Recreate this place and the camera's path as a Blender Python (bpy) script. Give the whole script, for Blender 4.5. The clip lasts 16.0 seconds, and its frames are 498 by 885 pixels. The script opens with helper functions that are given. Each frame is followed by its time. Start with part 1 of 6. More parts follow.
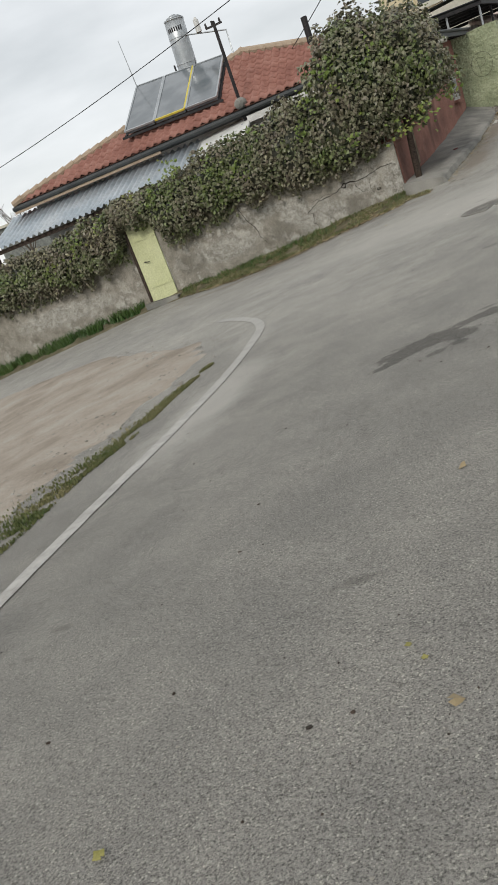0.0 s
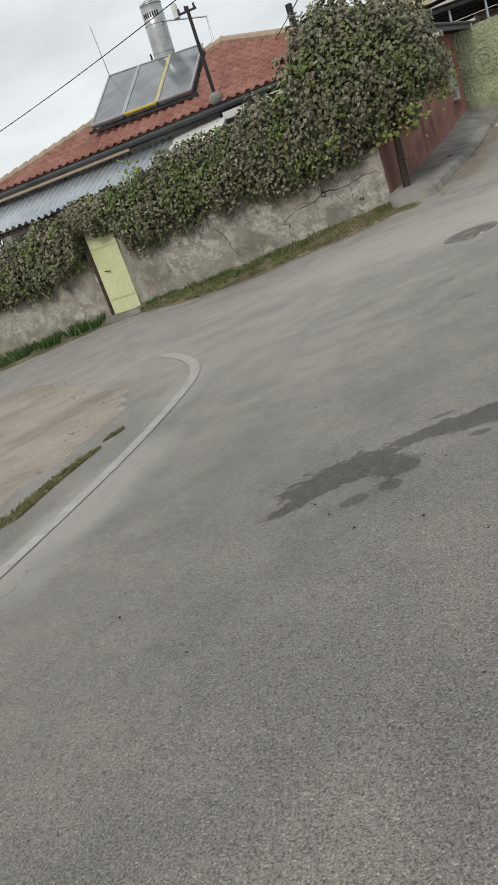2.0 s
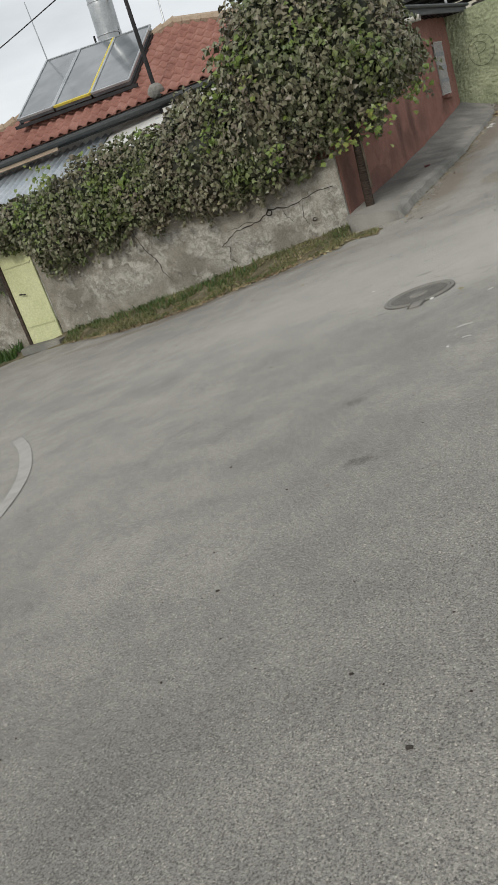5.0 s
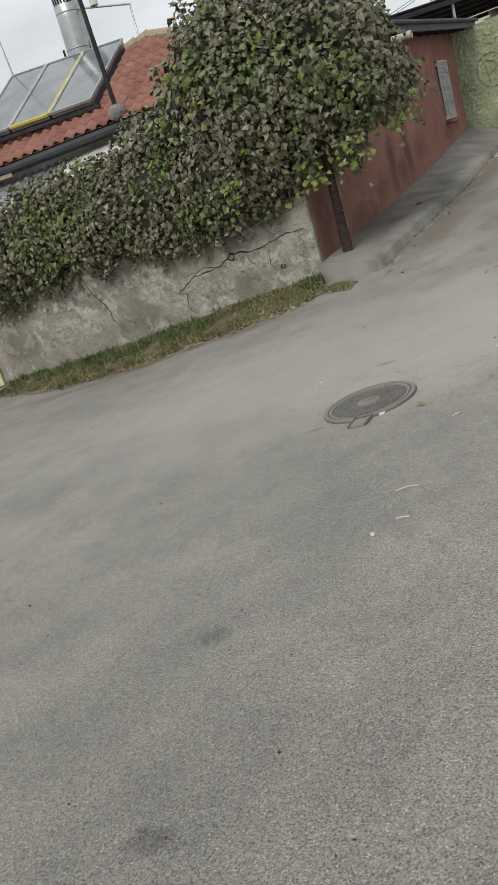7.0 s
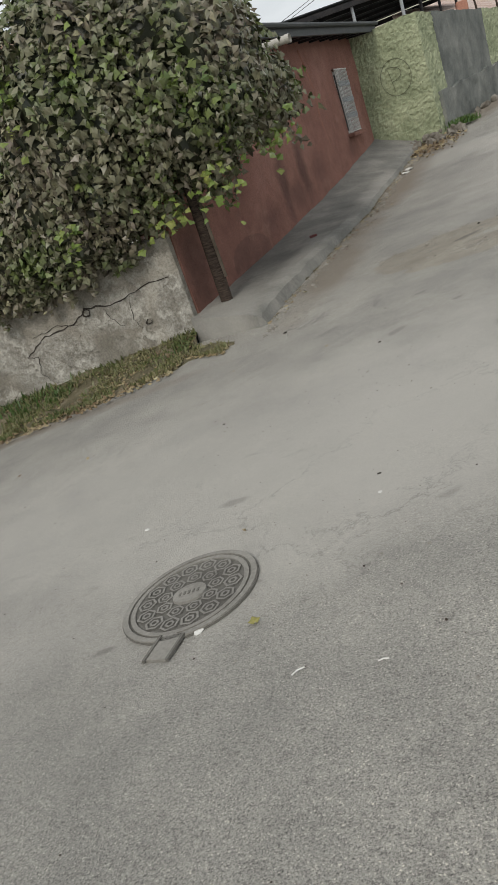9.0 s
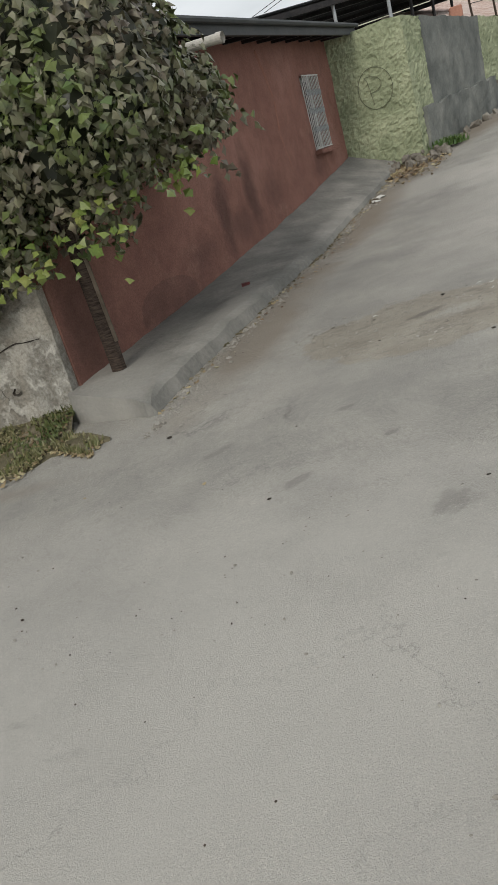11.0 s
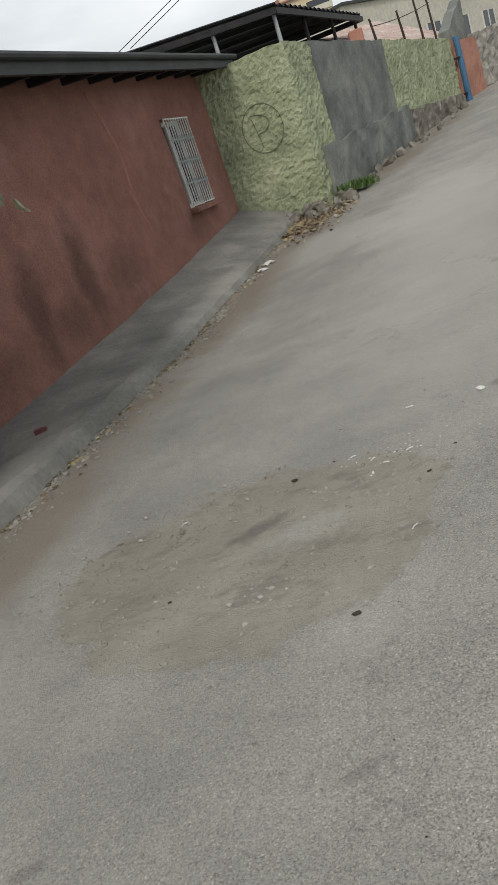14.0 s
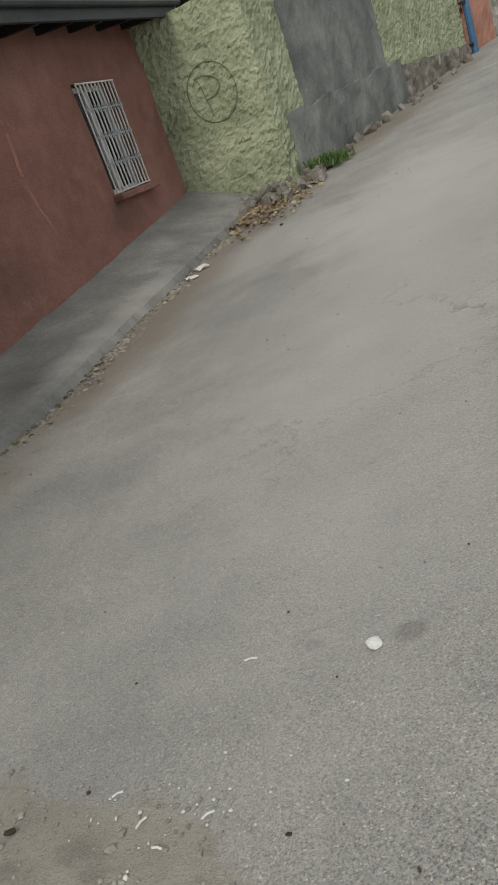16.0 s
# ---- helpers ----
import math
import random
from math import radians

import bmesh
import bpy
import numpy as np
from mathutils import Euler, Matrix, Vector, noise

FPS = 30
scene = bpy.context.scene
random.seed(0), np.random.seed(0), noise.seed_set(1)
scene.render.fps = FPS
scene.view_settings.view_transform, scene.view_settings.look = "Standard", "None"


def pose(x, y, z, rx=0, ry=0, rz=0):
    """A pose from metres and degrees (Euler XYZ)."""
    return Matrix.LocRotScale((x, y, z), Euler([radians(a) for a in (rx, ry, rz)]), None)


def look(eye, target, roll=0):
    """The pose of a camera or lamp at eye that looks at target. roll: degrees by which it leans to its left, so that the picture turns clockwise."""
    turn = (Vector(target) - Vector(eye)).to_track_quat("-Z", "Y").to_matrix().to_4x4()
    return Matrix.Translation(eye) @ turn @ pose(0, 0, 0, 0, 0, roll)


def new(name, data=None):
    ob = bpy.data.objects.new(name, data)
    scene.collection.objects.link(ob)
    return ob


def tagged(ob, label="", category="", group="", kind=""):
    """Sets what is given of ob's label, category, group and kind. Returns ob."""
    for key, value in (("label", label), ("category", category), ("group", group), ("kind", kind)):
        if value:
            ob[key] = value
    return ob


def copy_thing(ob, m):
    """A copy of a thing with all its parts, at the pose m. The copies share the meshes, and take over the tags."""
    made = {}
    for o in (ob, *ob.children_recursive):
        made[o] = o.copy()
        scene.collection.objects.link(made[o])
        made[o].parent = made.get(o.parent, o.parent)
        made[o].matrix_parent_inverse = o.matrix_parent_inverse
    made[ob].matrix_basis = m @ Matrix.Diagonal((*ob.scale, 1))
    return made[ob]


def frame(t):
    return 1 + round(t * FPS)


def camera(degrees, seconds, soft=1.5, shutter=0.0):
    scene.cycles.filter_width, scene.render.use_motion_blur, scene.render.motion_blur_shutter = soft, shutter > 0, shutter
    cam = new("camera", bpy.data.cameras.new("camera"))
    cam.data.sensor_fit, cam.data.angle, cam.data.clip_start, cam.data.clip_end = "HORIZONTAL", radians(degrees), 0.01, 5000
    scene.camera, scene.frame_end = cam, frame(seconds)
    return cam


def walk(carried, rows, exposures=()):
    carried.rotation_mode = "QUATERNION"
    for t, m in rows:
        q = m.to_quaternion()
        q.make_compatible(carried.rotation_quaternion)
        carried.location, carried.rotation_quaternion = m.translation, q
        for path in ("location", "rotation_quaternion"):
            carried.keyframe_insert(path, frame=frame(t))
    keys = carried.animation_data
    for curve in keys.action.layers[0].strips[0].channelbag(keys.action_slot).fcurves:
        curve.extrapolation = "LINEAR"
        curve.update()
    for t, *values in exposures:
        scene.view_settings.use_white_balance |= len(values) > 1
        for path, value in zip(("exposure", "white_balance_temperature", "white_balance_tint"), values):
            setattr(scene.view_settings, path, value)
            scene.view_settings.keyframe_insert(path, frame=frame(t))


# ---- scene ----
cam = camera(37.4, 16.0, soft=1.0)

PATH = [
    (0, (1.439, 0.788, 1.437), (0.891, 2.607, 0.809), -21.1),
    (0.5, (1.574, 1.229, 1.459), (1.034, 3.047, 0.823), -20.8),
    (1, (1.679, 1.665, 1.487), (1.21, 3.487, 0.809), -18.3),
    (1.5, (1.814, 2.112, 1.468), (1.264, 3.927, 0.833), -21.5),
    (2, (1.91, 2.568, 1.457), (1.354, 4.376, 0.809), -19.7),
    (2.5, (2.029, 3.022, 1.464), (1.534, 4.832, 0.773), -20.5),
    (3, (2.176, 3.469, 1.496), (1.597, 5.268, 0.841), -21.4),
    (3.5, (2.303, 3.952, 1.506), (1.889, 5.76, 0.759), -17.8),
    (4, (2.463, 4.394, 1.473), (1.946, 6.199, 0.784), -21.4),
    (4.5, (2.588, 4.862, 1.487), (2.036, 6.657, 0.8), -19.8),
    (7, (3.202, 7.298, 1.547), (2.586, 9.089, 0.903), -17.9),
    (7.5, (3.287, 7.791, 1.58), (2.755, 9.599, 0.911), -16.6),
    (8, (3.431, 8.308, 1.582), (2.88, 10.115, 0.926), -20.2),
    (8.5, (3.51, 8.83, 1.565), (2.962, 10.635, 0.9), -18.0),
    (9, (3.636, 9.312, 1.544), (3.163, 11.137, 0.876), -19.8),
    (9.5, (3.79, 9.847, 1.571), (3.265, 11.665, 0.924), -19.9),
    (10, (3.926, 10.365, 1.61), (3.485, 12.181, 0.898), -16.5),
    (12.5, (4.593, 12.699, 1.626), (4.185, 14.551, 0.992), -18.5),
    (13, (4.745, 13.134, 1.597), (4.354, 14.994, 0.975), -20.5),
    (13.5, (4.854, 13.585, 1.583), (4.457, 15.446, 0.969), -19.5),
    (14, (4.978, 14.01, 1.591), (4.648, 15.875, 0.949), -19.9),
    (14.5, (5.15, 14.433, 1.62), (4.814, 16.318, 1.042), -21.2),
    (15, (5.293, 14.922, 1.615), (4.922, 16.76, 0.921), -18.4),
    (15.5, (5.515, 15.376, 1.571), (5.161, 17.22, 0.885), -21.9),
    (16, (5.69, 15.861, 1.557), (5.297, 17.682, 0.83), -20.6),
]
walk(cam, [(t, look(eye, target, roll)) for t, eye, target, roll in PATH])

# ---- world and light ----
world = bpy.data.worlds.new("world")
scene.world = world
world.use_nodes = True
wt = world.node_tree
wt.nodes.clear()
w_out, w_bg = wt.nodes.new("ShaderNodeOutputWorld"), wt.nodes.new("ShaderNodeBackground")
sky = wt.nodes.new("ShaderNodeTexSky")
sky.sky_type, sky.sun_disc, sky.sun_elevation, sky.sun_rotation = "NISHITA", False, radians(48), radians(-60)
w_co, w_map, w_noise, w_ramp, w_mix = (wt.nodes.new(n) for n in (
    "ShaderNodeTexCoord", "ShaderNodeMapping", "ShaderNodeTexNoise", "ShaderNodeValToRGB", "ShaderNodeMixRGB"))
w_map.inputs["Scale"].default_value = (1.6, 1.6, 5.0)
w_noise.inputs["Scale"].default_value, w_noise.inputs["Detail"].default_value, w_noise.inputs["Roughness"].default_value = 1.5, 6, 0.5
w_ramp.color_ramp.elements[0].position, w_ramp.color_ramp.elements[1].position = 0.36, 0.66
w_ramp.color_ramp.elements[0].color = (6.7, 7.0, 7.1, 1)
w_ramp.color_ramp.elements[1].color = (10.1, 10.3, 10.4, 1)
w_mix.inputs[0].default_value = 0.88
wt.links.new(w_co.outputs["Generated"], w_map.inputs[0])
wt.links.new(w_map.outputs[0], w_noise.inputs[0])
wt.links.new(w_noise.outputs[0], w_ramp.inputs[0])
wt.links.new(sky.outputs[0], w_mix.inputs[1])
wt.links.new(w_ramp.outputs[0], w_mix.inputs[2])
wt.links.new(w_mix.outputs[0], w_bg.inputs[0])
w_bg.inputs[1].default_value = 0.10
wt.links.new(w_bg.outputs[0], w_out.inputs[0])
sun_data = bpy.data.lights.new("sun", "SUN")
sun_data.energy, sun_data.angle, sun_data.color = 1.5, radians(14), (1.0, 0.95, 0.87)
new("sun", sun_data).matrix_world = look((-5, -12, 20), (0, 14, 0))

# ---- materials ----


def mat(name, rough=0.85, metal=0.0):
    m = bpy.data.materials.new(name)
    m.use_nodes = True
    b = m.node_tree.nodes["Principled BSDF"]
    b.inputs["Roughness"].default_value, b.inputs["Metallic"].default_value = rough, metal
    b.inputs["Specular IOR Level"].default_value = 0.3
    return m, m.node_tree, b


def nd(nt, kind, **values):
    n = nt.nodes.new("ShaderNode" + kind)
    for key, v in values.items():
        if key == "op":
            n.operation = v
        elif key == "blend":
            n.blend_type = v
        else:
            slot = n.inputs[int(key[1:])] if key[0] == "i" and key[1:].isdigit() else n.inputs[key]
            if isinstance(v, bpy.types.NodeSocket):
                nt.links.new(v, slot)
            else:
                slot.default_value = v
    return n


def coords(nt):
    return nt.nodes.new("ShaderNodeNewGeometry").outputs["Position"]


def tex(nt, co, scale, detail=5.0, rough=0.55):
    return nd(nt, "TexNoise", Vector=co, Scale=scale, Detail=detail, Roughness=rough).outputs[0]


def ramp(nt, fac, *stops):
    r = nd(nt, "ValToRGB", Fac=fac)
    el = r.color_ramp.elements
    while len(el) < len(stops):
        el.new(0.5)
    for e, (p, c) in zip(el, stops):
        e.position = p
        e.color = (*c, 1) if len(c) == 3 else c
    return r.outputs[0]


def band(nt, fac, a, b, lo=0.0, hi=1.0):
    return nd(nt, "MapRange", Value=fac, i1=a, i2=b, i3=lo, i4=hi).outputs[0]


def mixc(nt, fac, a, b, blend="MIX"):
    a = (*a, 1) if isinstance(a, tuple) and len(a) == 3 else a
    b = (*b, 1) if isinstance(b, tuple) and len(b) == 3 else b
    return nd(nt, "MixRGB", blend=blend, i0=fac, i1=a, i2=b).outputs[0]


def mul(nt, a, b):
    return nd(nt, "Math", op="MULTIPLY", i0=a, i1=b).outputs[0]


def bump(nt, b, height, strength, dist=0.02):
    nt.links.new(nd(nt, "Bump", Strength=strength, Distance=dist, Height=height).outputs[0], b.inputs["Normal"])


def blob(nt, co, x, y, rx, ry, angle, wobble, edge0=0.8, edge1=1.1):
    """1 inside an uneven ellipse on the ground, 0 outside."""
    a = radians(angle)
    d = nd(nt, "VectorMath", op="SUBTRACT", i0=co, i1=(x, y, 0)).outputs[0]
    ax = nd(nt, "VectorMath", op="DOT_PRODUCT", i0=d, i1=(math.cos(a) / rx, math.sin(a) / rx, 0)).outputs["Value"]
    ay = nd(nt, "VectorMath", op="DOT_PRODUCT", i0=d, i1=(-math.sin(a) / ry, math.cos(a) / ry, 0)).outputs["Value"]
    r = nd(nt, "Math", op="SQRT", i0=nd(nt, "Math", op="ADD", i0=mul(nt, ax, ax), i1=mul(nt, ay, ay)).outputs[0]).outputs[0]
    r = nd(nt, "Math", op="ADD", i0=r, i1=wobble).outputs[0]
    return band(nt, r, edge0, edge1, 1.0, 0.0)


def speckled(name, colours, scale, rough=0.85, fine=60.0, relief=0.4, dist=0.01, metal=0.0):
    """A worn, grainy surface: broad patches of the given colours with a fine grain over them."""
    m, nt, b = mat(name, rough, metal)
    co = coords(nt)
    broad, grain = tex(nt, co, scale, 6, 0.62), tex(nt, co, fine, 3, 0.6)
    n = len(colours)
    base = ramp(nt, broad, *[(0.32 + 0.36 * k / max(1, n - 1), c) for k, c in enumerate(colours)])
    col = mixc(nt, 0.35, base, ramp(nt, grain, (0.3, (0.35, 0.35, 0.35)), (0.7, (1, 1, 1))), "MULTIPLY")
    nt.links.new(col, b.inputs["Base Color"])
    h = nd(nt, "Math", op="ADD", i0=mul(nt, broad, 1.5), i1=mul(nt, grain, 0.5)).outputs[0]
    bump(nt, b, h, relief, dist)
    return m


def wobble(nt, co, scale, amount, detail=8, rough=0.7):
    """Noise centred on nought, to fray an outline."""
    return nd(nt, "Math", op="SUBTRACT", i0=mul(nt, tex(nt, co, scale, detail, rough), amount), i1=amount / 2).outputs[0]


def either(nt, a, b):
    return b if a is None else nd(nt, "Math", op="MAXIMUM", i0=a, i1=b).outputs[0]


def asphalt_material():
    m, nt, b = mat("asphalt", 0.9)
    co = coords(nt)
    broad, mid = tex(nt, co, 0.35, 5, 0.6), tex(nt, co, 2.2, 6, 0.65)
    grit = nd(nt, "SeparateColor", i0=nd(nt, "TexVoronoi", Vector=co, Scale=240.0).outputs["Color"]).outputs[0]
    fine = tex(nt, co, 150, 4, 0.75)
    col = ramp(nt, broad, (0.34, (0.350, 0.338, 0.312)), (0.52, (0.405, 0.389, 0.357)), (0.68, (0.450, 0.430, 0.392)))
    col = mixc(nt, 0.6, col, ramp(nt, mid, (0.3, (0.72, 0.72, 0.72)), (0.7, (1.18, 1.17, 1.14))), "MULTIPLY")
    # traffic-worn dust fills the grain near the kerb; the crown of the road stays coarse
    xyz = nd(nt, "SeparateXYZ", i0=co).outputs
    lane = nd(nt, "Math", op="SUBTRACT", i0=xyz[0], i1=mul(nt, nd(nt, "Math", op="SUBTRACT", i0=xyz[1], i1=16.0).outputs[0], 0.272)).outputs[0]
    lane = nd(nt, "Math", op="ADD", i0=lane, i1=wobble(nt, co, 1.3, 1.6, 5)).outputs[0]
    filled = mul(nt, band(nt, lane, 4.9, 5.6, 1.0, 0.0), band(nt, xyz[1], 9.5, 13.0))
    coarse = band(nt, filled, 0, 1, 1.0, 0.62)
    col = mixc(nt, mul(nt, coarse, 0.9), col, ramp(nt, fine, (0.36, (0.36, 0.36, 0.36)), (0.46, (0.95, 0.95, 0.95)), (0.66, (1.26, 1.26, 1.25))), "MULTIPLY")
    col = mixc(nt, mul(nt, coarse, 0.75), col, ramp(nt, grit, (0.0, (0.35, 0.35, 0.35)), (0.22, (0.85, 0.85, 0.85)), (0.75, (1.12, 1.12, 1.1)), (0.965, (1.45, 1.45, 1.40)), (0.990, (2.1, 2.1, 2.0))), "MULTIPLY")
    col = mixc(nt, filled, col, mixc(nt, 1.0, col, (0.89, 0.89, 0.89), "MULTIPLY"))
    speck = tex(nt, co, 26, 5, 0.7)
    col = mixc(nt, band(nt, speck, 0.60, 0.70, 0.0, 0.50), col, mixc(nt, 1.0, col, (0.50, 0.49, 0.48), "MULTIPLY"))
    col = mixc(nt, band(nt, speck, 0.40, 0.30, 0.0, 0.50), col, mixc(nt, 1.0, col, (1.3, 1.3, 1.28), "MULTIPLY"))
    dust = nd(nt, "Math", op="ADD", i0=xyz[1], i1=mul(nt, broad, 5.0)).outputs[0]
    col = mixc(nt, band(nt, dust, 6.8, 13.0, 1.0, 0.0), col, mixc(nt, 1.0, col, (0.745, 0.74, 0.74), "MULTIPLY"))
    wob = wobble(nt, co, 11.0, 2.1)
    wob2 = wobble(nt, co, 1.6, 1.2, 5, 0.6)
    wob3 = wobble(nt, co, 5.0, 0.75)
    # pale dust carried over the far road and along the paint
    for x, y, rx, ry, ang, k in ((2.4, 13.2, 3.2, 1.6, 5, 0.5), (-0.45, 6.3, 0.40, 1.3, -8, 0.75), (-0.5, 8.9, 0.3, 1.0, 0, 0.4), (6.2, 20.5, 1.3, 4.5, -15, 0.5), (4.2, 13.0, 2.0, 1.2, 20, 0.5), (5.2, 22.5, 1.0, 1.0, 0, 0.5), (6.3, 22.3, 0.8, 1.6, -20, 0.6)):
        col = mixc(nt, mul(nt, blob(nt, co, x, y, rx, ry, ang, wob2, 0.45, 1.15), k), col, (0.50, 0.478, 0.435))
    # mud washed against the kerb and past the verge
    for x, y, rx, ry, ang, k in ((3.15, 17.6, 0.40, 1.8, -15, 0.6), (4.0, 21.2, 0.45, 3.0, -16, 0.7), (4.9, 24.4, 0.6, 1.5, -15, 0.85), (6.6, 27.2, 0.6, 2.5, -25, 0.75), (8.2, 30.5, 0.5, 2.5, -25, 0.6), (-1.0, 15.75, 3.2, 0.16, -6, 0.55)):
        col = mixc(nt, mul(nt, blob(nt, co, x, y, rx, ry, ang, wob2, 0.4, 1.1), k), col, (0.235, 0.192, 0.145))
    # worn earthy patch with a paler hollow and dark ruts
    patch = None
    for x, y, rx, ry, ang in ((4.35, 16.53, 0.74, 0.66, 0), (4.70, 16.52, 0.42, 0.58, -12), (4.88, 16.74, 0.36, 0.26, -25), (3.92, 16.62, 0.42, 0.44, 10)):
        patch = either(nt, patch, blob(nt, co, x, y, rx, ry, ang, wob3, 0.91, 0.98))
    rut = tex(nt, nd(nt, "Mapping", Vector=co, Rotation=(0, 0, radians(-38)), Scale=(2.2, 5.0, 1.0)).outputs[0], 1.7, 7, 0.7)
    earth = ramp(nt, mid, (0.3, (0.285, 0.255, 0.205)), (0.55, (0.36, 0.327, 0.268)), (0.8, (0.43, 0.397, 0.335)))
    earth = mixc(nt, mul(nt, band(nt, rut, 0.52, 0.64), 0.6), earth, (0.17, 0.152, 0.128))
    earth = mixc(nt, 0.5, earth, ramp(nt, fine, (0.36, (0.55, 0.55, 0.55)), (0.5, (1, 1, 1))), "MULTIPLY")
    earth = mixc(nt, mul(nt, blob(nt, co, 4.62, 16.58, 0.22, 0.12, 10, wob, 0.2, 1.2), 0.55), earth, (0.47, 0.455, 0.42))
    earth = mixc(nt, mul(nt, blob(nt, co, 4.42, 16.70, 0.17, 0.05, 25, wob, 0.4, 1.2), 0.7), earth, (0.14, 0.125, 0.11))
    col = mixc(nt, mul(nt, patch, 0.85), col, earth)
    # damp stain
    wet = None
    for x, y, rx, ry, ang, k in ((1.34, 5.68, 0.32, 0.17, 20, 0.85), (1.15, 5.49, 0.19, 0.07, 42, 0.85), (1.58, 5.60, 0.13, 0.16, 0, 0.8), (1.56, 5.38, 0.06, 0.06, 0, 0.7), (1.80, 5.86, 0.27, 0.09, 8, 0.8),
                                 (2.08, 5.89, 0.24, 0.10, 5, 0.85), (1.97, 5.80, 0.17, 0.06, 0, 0.75), (2.09, 5.49, 0.065, 0.06, -30, 0.75), (2.40, 5.92, 0.07, 0.025, 0, 0.7), (1.82, 6.04, 0.07, 0.025, 10, 0.6), (1.97, 5.67, 0.06, 0.03, 0, 0.7), (1.42, 5.33, 0.07, 0.05, 30, 0.6)):
        wet = either(nt, wet, mul(nt, blob(nt, co, x, y, rx, ry, ang, wob, 0.86, 1.02), k))
    # oil drips and scuffs
    for x, y, rx, ry, ang, k in ((2.10, 9.47, 0.11, 0.09, 0, 0.45), (2.17, 8.57, 0.11, 0.08, 0, 0.5), (4.28, 14.01, 0.14, 0.12, 0, 0.5), (3.59, 14.57, 0.14, 0.06, 40, 0.45), (4.06, 14.82, 0.07, 0.035, 30, 0.5), (3.83, 15.33, 0.09, 0.035, 15, 0.5),
                                 (3.05, 15.22, 0.16, 0.06, 30, 0.35), (2.58, 12.68, 0.12, 0.06, 0, 0.5), (3.64, 12.06, 0.09, 0.05, 20, 0.45), (5.58, 17.32, 0.07, 0.05, 0, 0.55), (1.02, 2.77, 0.13, 0.04, 0, 0.5), (2.12, 8.56, 0.09, 0.03, 10, 0.4), (4.73, 15.36, 0.11, 0.03, 15, 0.4),
                                 (2.16, 11.63, 0.09, 0.03, 10, 0.6), (-0.26, 3.07, 0.07, 0.04, 0, 0.5)):
        wet = either(nt, wet, mul(nt, blob(nt, co, x, y, rx * 0.75, ry * 0.75, ang, wob, 0.5, 1.1), k * 0.8))
    scuff = tex(nt, nd(nt, "Mapping", Vector=co, Rotation=(0, 0, radians(-15)), Scale=(1.0, 3.0, 1.0)).outputs[0], 1.9, 6, 0.7)
    wet = either(nt, wet, band(nt, scuff, 0.64, 0.74, 0.0, 0.30))
    col = mixc(nt, wet, col, mixc(nt, 1.0, col, (0.36, 0.35, 0.34), "MULTIPLY"))
    # hairline cracks
    vein = nd(nt, "TexVoronoi", Vector=nd(nt, "VectorMath", op="ADD", i0=co, i1=nd(nt, "CombineXYZ", i0=wobble(nt, co, 2.5, 0.9), i1=wobble(nt, co, 3.1, 0.9), i2=0.0).outputs[0]).outputs[0], Scale=0.7)
    vein.feature = "DISTANCE_TO_EDGE"
    line = mul(nt, band(nt, vein.outputs[0], 0.0, 0.006, 1.0, 0.0), band(nt, broad, 0.47, 0.56))
    col = mixc(nt, mul(nt, line, 0.45), col, (0.09, 0.085, 0.08))
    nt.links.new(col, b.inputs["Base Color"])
    nt.links.new(band(nt, wet, 0, 1, 0.92, 0.66), b.inputs["Roughness"])
    h = nd(nt, "Math", op="ADD", i0=mul(nt, nd(nt, "Math", op="ADD", i0=fine, i1=mul(nt, grit, 0.5)).outputs[0], coarse), i1=mul(nt, mul(nt, patch, rut), 1.8)).outputs[0]
    h = nd(nt, "Math", op="SUBTRACT", i0=h, i1=mul(nt, patch, 1.2)).outputs[0]
    bump(nt, b, h, 0.9, 0.010)
    return m


def wall_blob(nt, co, origin, way, s, z, rs, rz, fray, edge0=0.85, edge1=1.05):
    """1 inside a frayed ellipse on an upright wall, s metres along it and z up."""
    d = nd(nt, "VectorMath", op="SUBTRACT", i0=co, i1=(origin[0] + way[0] * s, origin[1] + way[1] * s, z)).outputs[0]
    ax = nd(nt, "VectorMath", op="DOT_PRODUCT", i0=d, i1=(way[0] / rs, way[1] / rs, 0)).outputs["Value"]
    az = nd(nt, "VectorMath", op="DOT_PRODUCT", i0=d, i1=(0, 0, 1 / rz)).outputs["Value"]
    r = nd(nt, "Math", op="SQRT", i0=nd(nt, "Math", op="ADD", i0=mul(nt, ax, ax), i1=mul(nt, az, az)).outputs[0]).outputs[0]
    return band(nt, nd(nt, "Math", op="ADD", i0=r, i1=fray).outputs[0], edge0, edge1, 1.0, 0.0)


